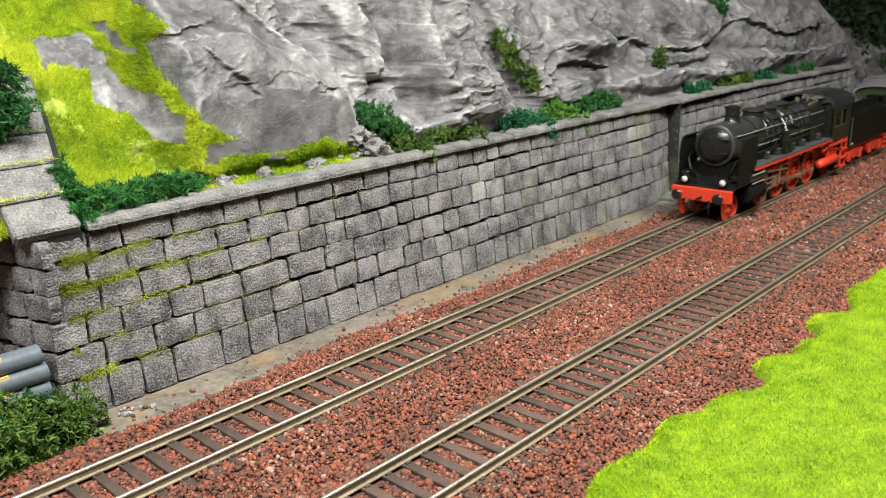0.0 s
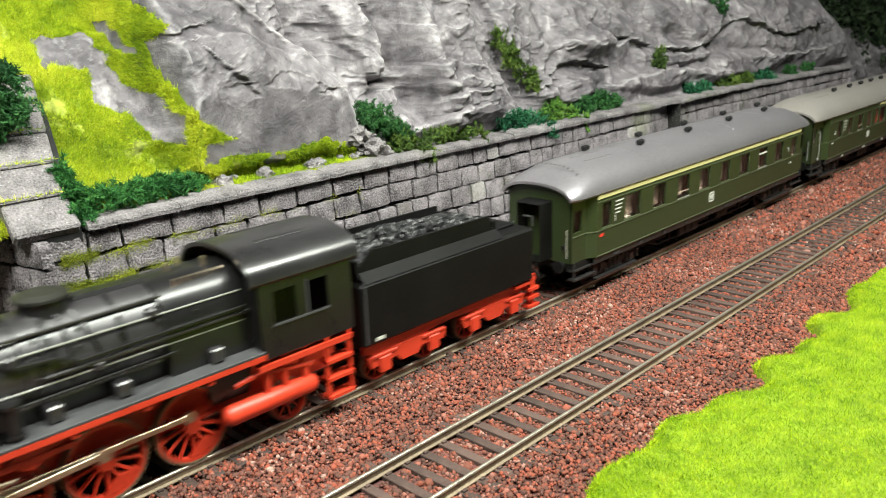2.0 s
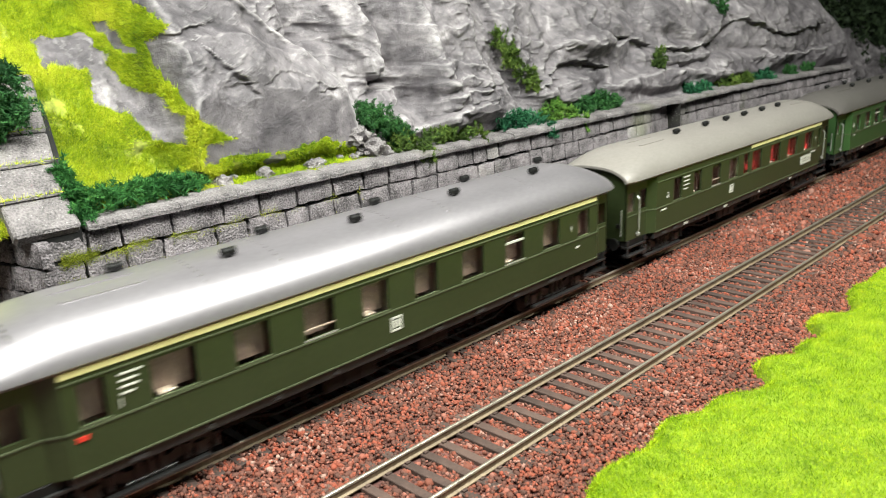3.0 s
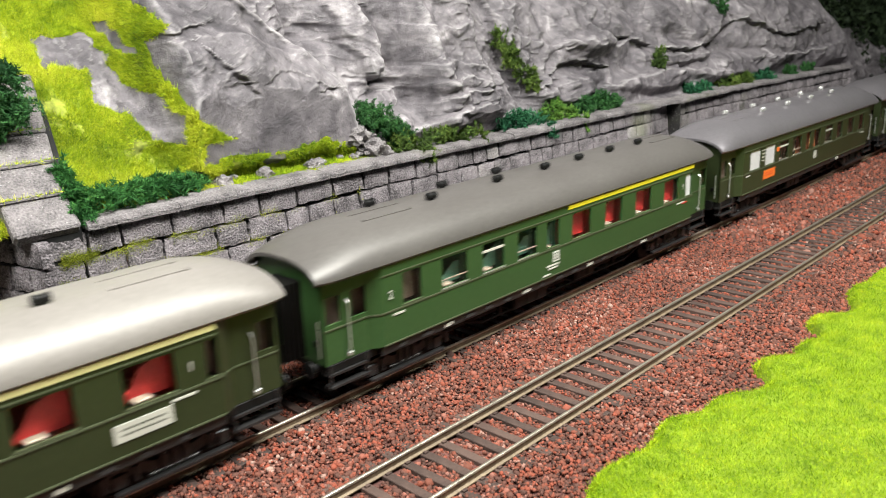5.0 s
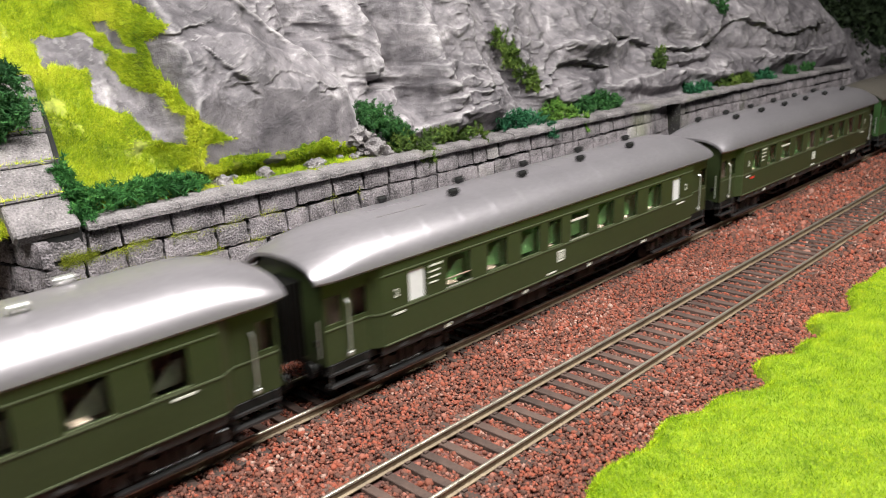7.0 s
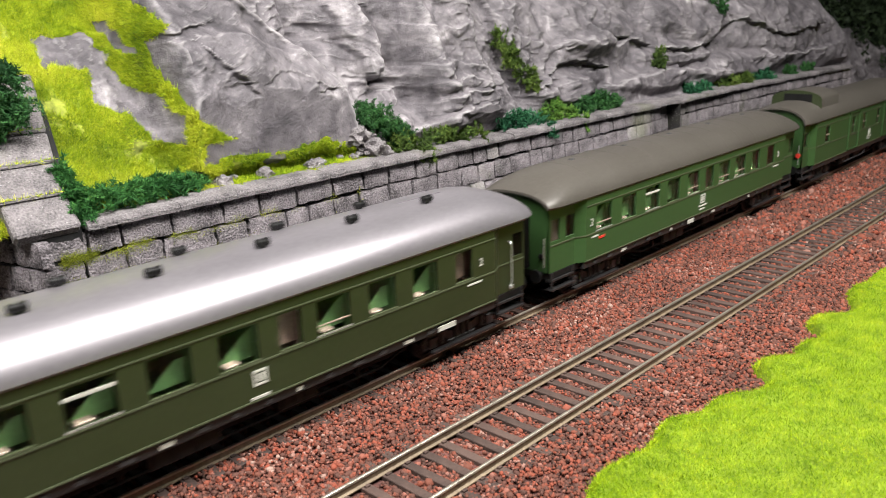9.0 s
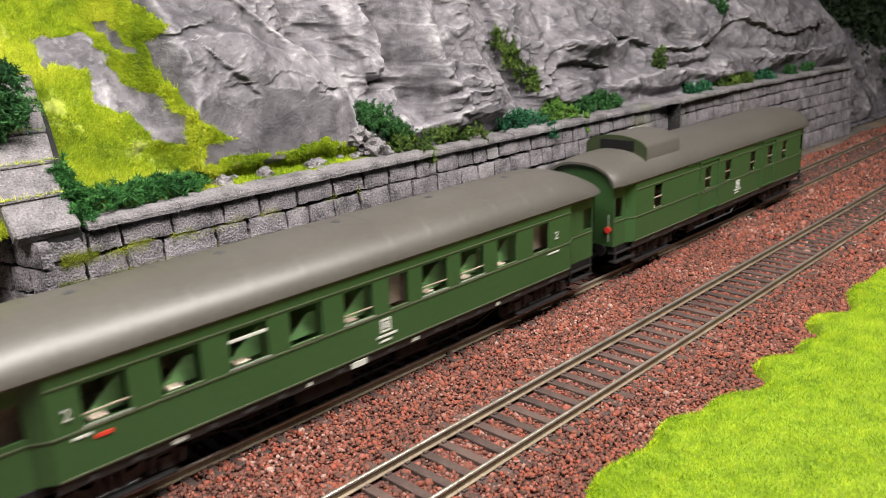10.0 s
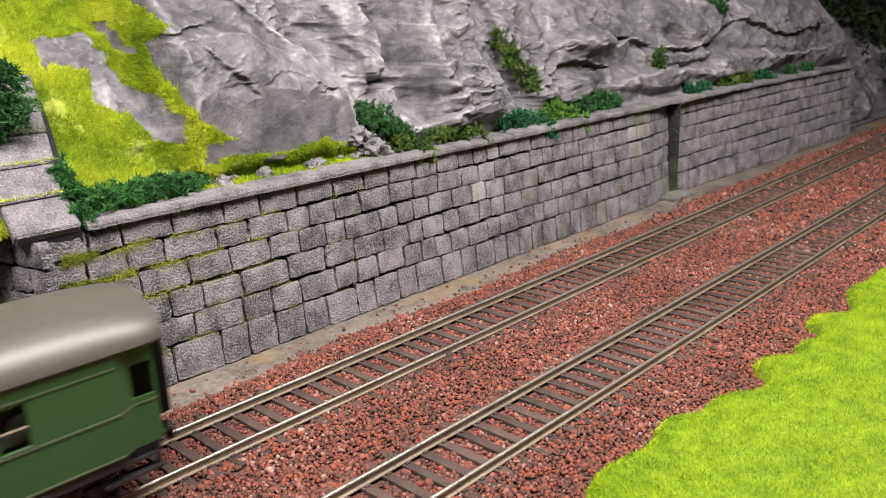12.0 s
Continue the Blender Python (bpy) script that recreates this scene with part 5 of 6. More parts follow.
SMALL = [(24, 28, 20.0, 20.5, "white"), (178, 184, 20.0, 20.5, "white")]
SPECS = [
    dict(label="dark olive first-class coach with silver roof, cream stripe", paint="olive", roof="silver", rooflabel="silver roof with riveted seams", seat="seat_beige", doors=(14.5, 198),
         wins=[(17.6, 23.3), (32.6, 43.2), (52.8, 62.2), (71.9, 81.3, "rail"), (90.3, 99.3), (109.3, 118), (128.4, 137.8), (147.9, 157, "open"), (167, 175.8), (186.3, 193)], stripes=[(14.6, 197, "cream")], vents=vent_rows(60, 38.5, 4, 5), plates=[(30, -6)], seams=[9, 50, 70, 108, 128, 166],
         emblems=[(99.5, 15.6, 4.0)], bars=[(12.2 + 4, 18.5, 19.2, 20.2, "red_print"), (26, 31, 30, 30.4, "white"), (26, 30, 28.6, 29, "white"), (26, 30, 27.2, 27.6, "white"), (26, 29, 25.8, 26.2, "white"), (185, 187, 18.6, 19.2, "white")], words=[("1", 25.0, 23.2, 3.0), ("1", 181.5, 25.0, 3.0)], norail=True),
    dict(label="dark olive coach with beige roof, red and beige seats", paint="olive", roof="beige_roof", rooflabel="matt beige-grey roof", seat="seat_beige",
         wins=[(33.5, 40.1), (50.2, 56.9), (66.5, 74.2, "rail"), (82.6, 91.3), (97.3, 102.5), (106.1, 116.2, "", "seat_red"), (126.2, 137.7, "", "seat_red"), (146.9, 158.6, "", "seat_red"), (168.4, 179.8, "", "seat_red"), (186.9, 190)], stripes=[(104, 190, "cream")],
         vents=[(x, -4.0) for x in (56, 82, 102, 121, 141, 160)], plates=[(33, -6), (182, -6)], emblems=[(84, 16, 3.6)],
         bars=[(165, 178, 15.6, 19.6, "white"), (166.5, 176.5, 16.8, 17.3, "olive"), (166.5, 176.5, 18.0, 18.5, "olive"), (41.5, 46.5, 30, 30.5, "white"), (41.5, 46, 28.4, 28.8, "white"), (41.5, 46, 26.8, 27.2, "white"), (41.5, 45, 25.2, 25.6, "white")] + SMALL, words=[("2", 28, 24.5, 3.2), ("1", 182.5, 25.5, 3.0)], marks=True),
    dict(label="mid-green coach with grey roof and yellow half stripe", paint="green", roof="grey_roof", rooflabel="dark grey matt roof", seat="seat_teal",
         wins=[(28, 35.1, "", "seat_beige"), (43.3, 53.8, "rail"), (60.7, 70.7, "open"), (77.4, 86.9, "rail"), (92.3, 99.1), (106.5, 117.5, "", "seat_red"), (126.5, 137.4, "", "seat_red"), (146.9, 158.2, "", "seat_red"), (167.9, 179.1, "", "seat_red"), (185, 189.5, "blind")], stripes=[(104, 191, "yellow")],
         vents=[(x, -4.0) for x in (52, 82, 107, 127, 147, 167)] + [(36, 5), (66, 5), (92, 5)], plates=[(33, -6), (183, -6)], emblems=[(95.5, 17.0, 3.4)],
         bars=[(92, 99, 15.8, 16.3, "white"), (93, 98, 14.8, 15.3, "white"), (90, 94, 13.0, 13.5, "white"), (182, 186, 19.6, 20.2, "red_print")] + SMALL, words=[("2", 22.5, 25.0, 3.4), ("1", 181.5, 25.5, 3.0)], marks=True),
    dict(label="dark olive dining coach, ribbed silver roof, white blinds, orange plate", paint="olive", roof="silver", rooflabel="ribbed silver roof", seat="seat_dark", ribs=True, ventmat="chrome",
         wins=[(27.5, 38.7, "blind"), (44.1, 55.2, "blind"), (60.3, 70.9, "open"), (76.8, 87.8, "rail"), (93.9, 100, "", "seat_orange"), (104.6, 113.5, "", "seat_orange"), (120.9, 131.2, "open"), (138.5, 146.9), (156, 165.6), (174.2, 182.8)],
         vents=vent_rows(62, 31, 4, 5), plates=[(38, -6)], emblems=[(106, 16.4, 3.6)], bars=[(43, 56, 15.8, 19.8, "orange"), (45, 54, 17.2, 17.6, "red_print"), (45, 54, 18.2, 18.6, "red_print"), (57, 59.4, 27, 29, "orange"), (40, 43, 29.8, 30.2, "white"), (40, 43, 28.2, 28.6, "white"), (40, 43, 26.6, 27.0, "white"), (40, 43, 25.0, 25.4, "white"), (140, 144, 10.4, 11.6, "white")] + SMALL, words=[]),
    dict(label="dark olive second-class coach with bright silver roof", paint="olive", roof="silver", rooflabel="satin silver roof", seat="seat_green", ribs=True,
         wins=[(30.1, 36.4, "blind"), (44.9, 55.1, "rail"), (62.7, 71.9), (79, 88.5), (93.2, 100.1), (105.7, 115.8, "open"), (121.9, 132), (139, 147.9), (155.8, 165.5), (174.5, 180.2, "blind")],
         vents=vent_rows(60, 33, 4, 5), plates=[(38, -6)], emblems=[(98, 16.4, 3.6)], bars=[(38, 43, 30, 30.5, "white"), (38, 42, 28.4, 28.8, "white"), (38, 42, 26.8, 27.2, "white"), (38, 41, 25.2, 25.6, "white"), (92, 97, 13.2, 13.7, "white")] + SMALL, words=[("2", 24.5, 25.0, 3.4), ("2", 184, 25.0, 3.4)], marks=True),
    dict(label="dark olive second-class coach with silver roof, dark vents", paint="olive", roof="silver", rooflabel="satin silver roof", seat="seat_green",
         wins=[(29.8, 38.9), (47.2, 56), (62.3, 73.1, "open"), (79.5, 89.6), (96.1, 106.5), (112.1, 118.7, "", "seat_beige"), (123.4, 133.8, "rail"), (140.2, 149.6), (156.1, 165.6), (173.2, 180.2, "", "seat_beige")],
         vents=vent_rows(33, 28, 6, 6), plates=[(175, 0)], emblems=[(104, 16.0, 3.8)], bars=[(39.8, 44.6, 30, 30.5, "white"), (39.8, 44, 28.4, 28.8, "white"), (39.8, 44, 26.8, 27.2, "white"), (39.8, 43, 25.2, 25.6, "white"), (28.5, 32, 18.6, 19.4, "red_print"), (103, 108, 12.8, 13.4, "white"), (165, 172, 9.9, 11.4, "white")] + SMALL, words=[("2", 24.8, 25.0, 3.4), ("2", 183, 25.0, 3.4)], marks=True),
    dict(label="mid-green second-class coach with smooth grey-brown roof", paint="green", roof="moss_roof", rooflabel="smooth grey-brown roof", seat="seat_green", crown=44.4, ribs=True, studs=5,
         wins=[(26.8, 36.4, "rail"), (43.5, 53), (59.9, 70.2, "open"), (76.4, 86.1), (92.9, 102.5, "rail"), (108.3, 115.3, "", "seat_beige"), (120.7, 130.5, "rail"), (136.3, 146.4, "rail"), (152.8, 161.7), (170.3, 178.4, "", "seat_beige")],
         vents=[], plates=[], emblems=[(104.5, 16.6, 3.6)], bars=[(103, 110, 15.2, 15.8, "white"), (104, 108, 13.8, 14.3, "white"), (94, 99, 10.0, 11.6, "white"), (28.5, 32, 18.8, 19.6, "red_print")] + SMALL, words=[("2", 22.8, 24.6, 3.6), ("2", 181.5, 24.6, 3.6)], norail=True, marks=True),
    dict(label="mid-green baggage van with raised roof lookout", van=True, L=183.0, fall=1.5, paint="green", roof="moss_roof", rooflabel="smooth grey-brown van roof", norail=True, seat="seat_dark", crown=44.2, doors=(14.0, 171.3),
         wins=[(27.1, 33.3, "rail"), (68.9, 74, "rail"), (87.5, 93.2, "rail"), (112.6, 118.1, "rail"), (131.8, 137.6, "rail"), (148.7, 154.1, "rail")], vents=[], plates=[], emblems=[(99, 17.0, 3.4)],
         bars=[(97, 104, 16.0, 16.5, "white"), (98, 102, 14.8, 15.3, "white"), (66, 80, 20.6, 20.9, "trim_olive_lit")], words=[], boxes=[(60, 78, 4.6), (84, 96, 5.4)]),
]
PITCH_MM = 218.3
TRAIN = []
for k, spec in enumerate(SPECS):
    TRAIN.append((coach(spec), 583.5 + PITCH_MM * k))


def van_extras(c):
    """Roof lookout, sliding doors and lamp of the baggage van."""
    bm = bmesh.new()
    prof = [(-13.0, 38.0)] + [(-13.0 * math.cos(math.pi * k / 14), 43.5 + 5.6 * math.sin(math.pi * k / 14) ** 0.8) for k in range(1, 14)] + [(13.0, 38.0)]
    prism(bm, prof, 25, 51, "yz")
    lk = part("roof_lookout", bm, M["moss_roof"], c, "raised rounded lookout on the roof", True)
    bm = bmesh.new()
    for y in (-6.5, 0.5):
        box(bm, 23.8, 24.3, y - 1.6, y + 6.0, 43.6, 47.7, 0.1)
    part("lookout_window", bm, M["black"], lk)
    # Rim in darker olive than the van: its shadow is put into the colour.
    part("lookout_rim", prism(bmesh.new(), [(y * 1.03, z + 0.35) for y, z in prof], 24.2, 25.0, "yz"), M["olive"], lk)
    for x0, x1 in ((63.5, 81), (125, 140)):
        for s in (-1, 1):
            bm = bmesh.new()
            ya, yb = sorted((s * 15.8, s * 16.35))
            box(bm, x0, x0 + 0.7, ya, yb, 12.6, 34)
            box(bm, x1 - 0.7, x1, ya, yb, 12.6, 34)
            box(bm, x0, x1, ya, yb, 33.4, 34.0)
            box(bm, x0, x1, ya, yb, 12.6, 13.2)
            d = part("sliding_door", bm, M["green"], c, "framed sliding baggage door")
            part("door_rail", box(bmesh.new(), x0 - 12, x1, ya, yb, 34.2, 34.7), M["green"], d)
    bm = bmesh.new()
    rod(bm, (1.6, -11.5, 18.5), (2.6, -11.5, 18.5), 1.2, 12)
    part("tail_lamp", bm, M["red_print"], c, "small red tail lamp")
    bm = bmesh.new()
    tube_path(bm, [(60, -13.6, 9.6), (66, -13.6, 5.6), (100, -13.6, 5.6), (106, -13.6, 9.6)], 0.35)
    part("truss_rod", bm, M["deck"], c)


van_extras(TRAIN[-1][0])

# ---- locomotive ----
LOCO_U, TENDER_U = 337.0, 489.0
CRANK, DRIVER_R = 3.4, 9.2
DRIVERS = (46.0, 66.2, 86.5, 106.6)


def spoked_bm(r, spokes, y, width, tyre=True):
    bm = bmesh.new()
    y0, y1 = y - width / 2, y + width / 2
    lathe(bm, [(y0, r * 0.86), (y0, r), (y1, r), (y1, r * 0.86), (y0, r * 0.86)], (0, 0, 0), "y", 36, False)
    lathe(bm, [(y0 - 0.2, 0.05), (y0 - 0.2, r * 0.22), (y1 + 0.2, r * 0.22), (y1 + 0.2, 0.05)], (0, 0, 0), "y", 14)
    for k in range(spokes):
        a = 2 * math.pi * k / spokes
        rod(bm, (r * 0.18 * math.cos(a), y, r * 0.18 * math.sin(a)), (r * 0.9 * math.cos(a), y, r * 0.9 * math.sin(a)), r * 0.055, 5)
    return bm


def wheel_pair(parent, x, r, spokes, radius_pin=0.0, name="driving_wheelset"):
    ax = part(name, rod(bmesh.new(), (0, -8, 0), (0, 8, 0), 1.2, 10), M["black"], parent, at=(x, 0, r))
    for s in (-1, 1):
        bm = spoked_bm(r, spokes, s * 8.4, 1.7)
        if radius_pin:
            a = 0.0 if s < 0 else math.pi / 2
            rod(bm, (radius_pin * math.cos(a), s * 8.4, -radius_pin * math.sin(a)), (radius_pin * math.cos(a), s * 10.9, -radius_pin * math.sin(a)), 0.75, 10)
            # balance weight opposite the pin
            prism(bm, [(-r * 0.85 * math.cos(t + a), r * 0.85 * math.sin(t + a)) for t in (-0.6, -0.3, 0, 0.3, 0.6)] + [(-r * 0.5 * math.cos(a), r * 0.5 * math.sin(a))], s * 8.4 - 0.8, s * 8.4 + 0.8)
        w = part("wheel", bm, M["red"], ax, "red spoked wheel")
        bm = lathe(bmesh.new(), [(s * 8.4 - 0.95, r * 0.95), (s * 8.4 - 0.95, r + 0.02), (s * 8.4 + 0.95, r + 0.02), (s * 8.4 + 0.95, r * 0.95), (s * 8.4 - 0.95, r * 0.95)], (0, 0, 0), "y", 36, False)
        part("tyre", bm, M["rail_side"], ax, "bright steel tyre")
    AXLES.append((ax, (x, 0, r), r))
    return ax


def locomotive():
    c = thing("steam_locomotive", "black model steam locomotive with red frame and wheels", "locomotive")
    BK, RD = M["loco_black"], M["red"]
    zc, br = 33.2, 9.6
    bm = lathe(bmesh.new(), [(34, br), (74, br), (74.3, br + 0.35), (108, br + 0.35), (124, br + 0.5)], (0, 0, zc), "x", 40)
    boiler = part("boiler", bm, M["boiler_black"], c, "black riveted boiler barrel", True)
    part("smokebox", lathe(bmesh.new(), [(12.5, br - 0.9), (13.0, br + 0.1), (34, br + 0.1), (34.3, br - 0.2)], (0, 0, zc), "x", 40), M["boiler_black"], c, "", True)
    d = part("smokebox_door", lathe(bmesh.new(), [(9.9, 0.05), (10.1, 3), (10.8, 6), (11.9, 8.0), (12.5, 8.3), (12.6, 8.3)], (0, 0, zc), "x", 32), BK, c, "domed smokebox door", True)
    bm = bmesh.new()
    for z in (-3.2, 3.2):
        box(bm, 10.2, 12.4, -7.5, 3, zc + z - 0.4, zc + z + 0.4, 0.1)
    rod(bm, (8.8, 0, zc), (10.4, 0, zc), 0.7)
    tube_path(bm, [(10, -6, zc + 6.5), (9.4, 0, zc + 7.6), (10, 6, zc + 6.5)], 0.25)
    part("door_hinge", bm, BK, d)
    for x in (38, 52, 66, 80, 94):
        part("boiler_band", lathe(bmesh.new(), [(x - 0.6, br + 0.1), (x - 0.6, br + (0.5 if x > 74 else 0.2)), (x + 0.6, br + (0.5 if x > 74 else 0.2)), (x + 0.6, br + 0.1)], (0, 0, zc), "x", 40, False), BK, boiler)
    part("firebox", prism(bmesh.new(), [(-10.2, 22), (-10.4, 34), (-9.0, 39.5), (-6, 42.6), (0, 43.6), (6, 42.6), (9, 39.5), (10.4, 34), (10.2, 22)], 103, 123.5, "yz"), BK, c, "", True)
    ch = part("chimney", lathe(bmesh.new(), [(42, 4.2), (43, 3.4), (45.3, 3.2), (45.4, 3.5), (46.0, 3.5), (46.1, 3.2), (48.4, 3.35), (48.5, 3.75), (49.5, 3.75), (49.5, 2.9), (47, 2.7)], (29.5, 0, 0), "z", 24), BK, c, "", True)
    for x, r, h, nm in ((53, 4.9, 45.7, "sand_dome"), (69.3, 4.4, 45.4, "steam_dome"), (82.6, 5.0, 45.9, "sand_dome")):
        bm = lathe(bmesh.new(), [(40, r + 0.9), (42.3, r + 0.1), (h - 0.9, r), (h - 0.2, r * 0.86), (h, r * 0.5), (h, 0.05)], (x, 0, 0), "z", 24)
        dm = part(nm, bm, BK, c, "", True)
        part("dome_lid", lathe(bmesh.new(), [(h - 1.2, r + 0.15), (h - 0.9, r + 0.55), (h - 0.3, r + 0.5), (h + 0.35, r * 0.75), (h + 0.4, 0.05)], (x, 0, 0), "z", 24), M["lid_olive"], dm, "dark olive flared lid")
    bm = bmesh.new()
    for k in range(7):
        rod(bm, (108 + k * 1.9, -6.5 + 0.2 * k, 41.5), (108 + k * 1.9, -6.9, 43.4), 0.4, 6)
    for x, y in ((110, 0), (114, 2.5), (118, -2)):
        rod(bm, (x, y, 43), (x, y, 45.3), 0.6, 8)
    part("boiler_fittings", bm, M["steel"], c, "small brass and steel valves")
    bm = bmesh.new()
    prism(bm, [(-2, 43.0), (2, 43.0), (1.6, 43.9), (-1.6, 43.9)], 88, 104, "yz")
    part("pipe_cover", bm, BK, c)
    # dense pipework on the barrel: washout plugs, sand pipes, rivet rows, clack valves
    for y in (-1, 1):
        bm = bmesh.new()
        for k in range(9):
            x = 40 + k * 8.6
            for z in (39.2, 36.0, 29.4):
                off = math.sqrt(max(0, (br + 0.35) ** 2 - (z - zc) ** 2))
                rod(bm, (x + (z - 30) * 0.3, y * (off - 0.5), z), (x + (z - 30) * 0.3, y * (off + 0.55), z), 0.42, 7)
        part("washout_plug", bm, BK, c, kind="stuff")
        for x0 in (52, 83):
            for k in range(3):
                x = x0 - 3 + 3 * k
                pts = []
                for q in range(9):
                    a = 0.5 + 0.19 * q
                    pts.append((x + 0.5 * q * (k - 1), y * (br + 0.75) * math.sin(a), zc + (br + 0.75) * math.cos(a)))
                part("sand_pipe", tube_path(bmesh.new(), pts, 0.32), BK, c)
        bm = bmesh.new()
        for z, x0, x1, r in ((40.4, 60, 104, 0.4), (33.2, 40, 62, 0.3), (32.0, 76, 123, 0.45), (26.4, 40, 122, 0.4), (25.0, 70, 118, 0.55)):
            off = math.sqrt(max(0, (br + 0.9) ** 2 - (z - zc) ** 2)) + (0.4 if z < 28 else 0)
            tube_path(bm, [(x0, y * (off - 1), z), (x0 + 1.5, y * off, z), (x1, y * off, z + 0.5)], r)
        for x in (45, 58, 76, 90, 112):
            box(bm, x, x + 3.2, *sorted((y * 9.0, y * 12.2)), 23, 26.5, 0.4)
        part("pipework", bm, M["boiler_black"], c, "black pipes and valve boxes along the boiler")
        bm = bmesh.new()
        for x, z in ((72, 36.8), (88, 30.8), (101, 38.0)):
            off = math.sqrt((br + 0.4) ** 2 - (z - zc) ** 2)
            lathe(bm, [(z - 1.2, 0.9), (z - 0.4, 1.5), (z + 0.8, 1.4), (z + 1.4, 0.6)], (x, y * off, 0), "z", 12)
        part("clack_valve", bm, M["boiler_black"], c)
    for y in (-12.2, 12.2):
        bm = bmesh.new()
        tube_path(bm, [(12, y * 0.6, 19), (10, y * 0.8, 22), (11, y * 0.95, 27), (16, y, 29)], 0.5)
        box(bm, 9, 15, y - 1.6, y + 1.6, 18.2, 20.8, 0.4)
        rod(bm, (7, y * 0.35, 16.5), (7, y * 0.35, 20.5), 0.9, 10)
        part("apron_pipe", bm, BK, c)
    # handrails and pipes along the barrel
    for y in (-1, 1):
        for z, r0, r1 in ((37.6, 14, 122), (30.6, 30, 122)):
            bm = bmesh.new()
            off = math.sqrt(max(0, (br + 0.9) ** 2 - (z - zc) ** 2))
            rod(bm, (r0, y * off, z), (r1, y * off, z), 0.22, 6)
            for x in range(r0 + 4, r1, 18):
                rod(bm, (x, y * (off - 1.3), z), (x, y * off, z), 0.3, 5)
            part("handrail", bm, M["chrome"], c, "thin polished handrail")
        bm = bmesh.new()
        tube_path(bm, [(44, y * 10.8, 23), (52, y * 10.8, 27), (61, y * 10.9, 31.5), (63, y * 10.9, 33)], 0.25)
        tube_path(bm, [(72, y * 10.4, 36.0), (80, y * 10.6, 35.4), (84, y * 10.9, 33.6), (122, y * 10.9, 34.0)], 0.4)
        tube_path(bm, [(36, y * 10.6, 27), (60, y * 10.8, 28.0), (104, y * 11.0, 28.6)], 0.35)
        part("feed_pipe", bm, BK, c)
        # air pump and feed pump
        bm = bmesh.new()
        for px, z0, z1, rr in ((64.5, 23.5, 28.5, 1.9), (64.5, 29.2, 33.5, 2.2), (69.6, 23.5, 30, 1.7)):
            rod(bm, (px, y * 12, z0), (px, y * 12, z1), rr, 14)
            rod(bm, (px, y * 12, z1 - 0.4), (px, y * 12, z1 + 0.3), rr + 0.45, 14)
            rod(bm, (px, y * 12, z0), (px, y * 12, z0 + 0.6), rr + 0.45, 14)
        for k in range(4):
            rod(bm, (62 + 2.6 * k, y * 13.4, 24 + k), (62 + 2.6 * k, y * 13.4, 27 + k), 0.5, 6)
        tube_path(bm, [(66, y * 12, 34), (67, y * 10.6, 36.5), (68, y * 8, 39.8), (69, y * 4, 42.5)], 0.5)
        part("air_pump", bm, BK, c, "black ribbed air pump cluster")
        # running board and its red edge
        rb = part("running_board", box(bmesh.new(), 25, 124, *sorted((y * 8.2, y * 15.0)), 22.2, 22.9, 0.1), M["deck"], c, "dark grey walkway")
        bm = box(bmesh.new(), 25, 124, *sorted((y * 14.2, y * 15.05)), 20.9, 22.15)
        for x in range(34, 124, 15):
            box(bm, x, x + 1.2, *sorted((y * 8.6, y * 14.8)), 19.8, 21.0)
        part("board_edge", bm, RD, rb, "red edge beam")
        # smoke deflector with a leaning top edge
        bm = bmesh.new()
        prism(bm, [(7, 15.6), (8.4, 33), (10.0, 36.2), (12, 37.0), (25.6, 36.4), (26.0, 24.5), (22, 21), (17.5, 15.6)], *sorted((y * 14.2, y * 14.8)))
        box(bm, 11, 25.6, *sorted((y * 13.5, y * 14.5)), 36.2, 37.2, 0.2)
        part("smoke_deflector", bm, M["matt_black"], c, "large black smoke deflector plate")
        # cylinder group
        bm = lathe(bmesh.new(), [(20.5, 3.0), (20.8, 4.3), (22.0, 4.4), (22.2, 4.0), (35.5, 4.0), (35.7, 4.4), (37, 4.3), (37.3, 2.0)], (0, y * 11.8, 10.6), "x", 24)
        box(bm, 22.5, 35.5, *sorted((y * 7, y * 14.8)), 10.5, 19.6, 0.4)
        cy = part("cylinder", bm, M["matt_black"], c, "black steam cylinder block", True)
        part("valve_chest", lathe(bmesh.new(), [(18.5, 1.2), (18.8, 2.6), (39, 2.6), (39.3, 1.2)], (0, y * 12.6, 17.6), "x", 18), BK, cy, "", True)
        bm = bmesh.new()
        rod(bm, (22.4, y * 15.0, 19.2), (35.4, y * 15.0, 19.2), 0.35)
        rod(bm, (22.4, y * 15.0, 15.2), (35.4, y * 15.0, 15.2), 0.3)
        part("cylinder_edging", bm, M["chrome"], cy, "bright edging on the cylinder")
        # slide bars and motion brackets in nickel
        bm = bmesh.new()
        box(bm, 37, 58, *sorted((y * 11.6, y * 12.8)), 13.0, 13.7)
        box(bm, 37, 58, *sorted((y * 11.6, y * 12.8)), 8.0, 8.6)
        for x in (38, 41.5):
            box(bm, x, x + 1.0, *sorted((y * 12.6, y * 13.4)), 3.0, 18.0)
        for z in (4.0, 7.4, 11.2, 15.2):
            box(bm, 37.4, 43.5, *sorted((y * 12.7, y * 13.3)), z, z + 0.9)
        part("slide_bar", bm, M["steel"], c, "nickel slide bars and bracket")
        bm = bmesh.new()
        prism(bm, [(57, 20), (60, 20), (61, 8), (58, 8)], *sorted((y * 11.2, y * 12.4)))
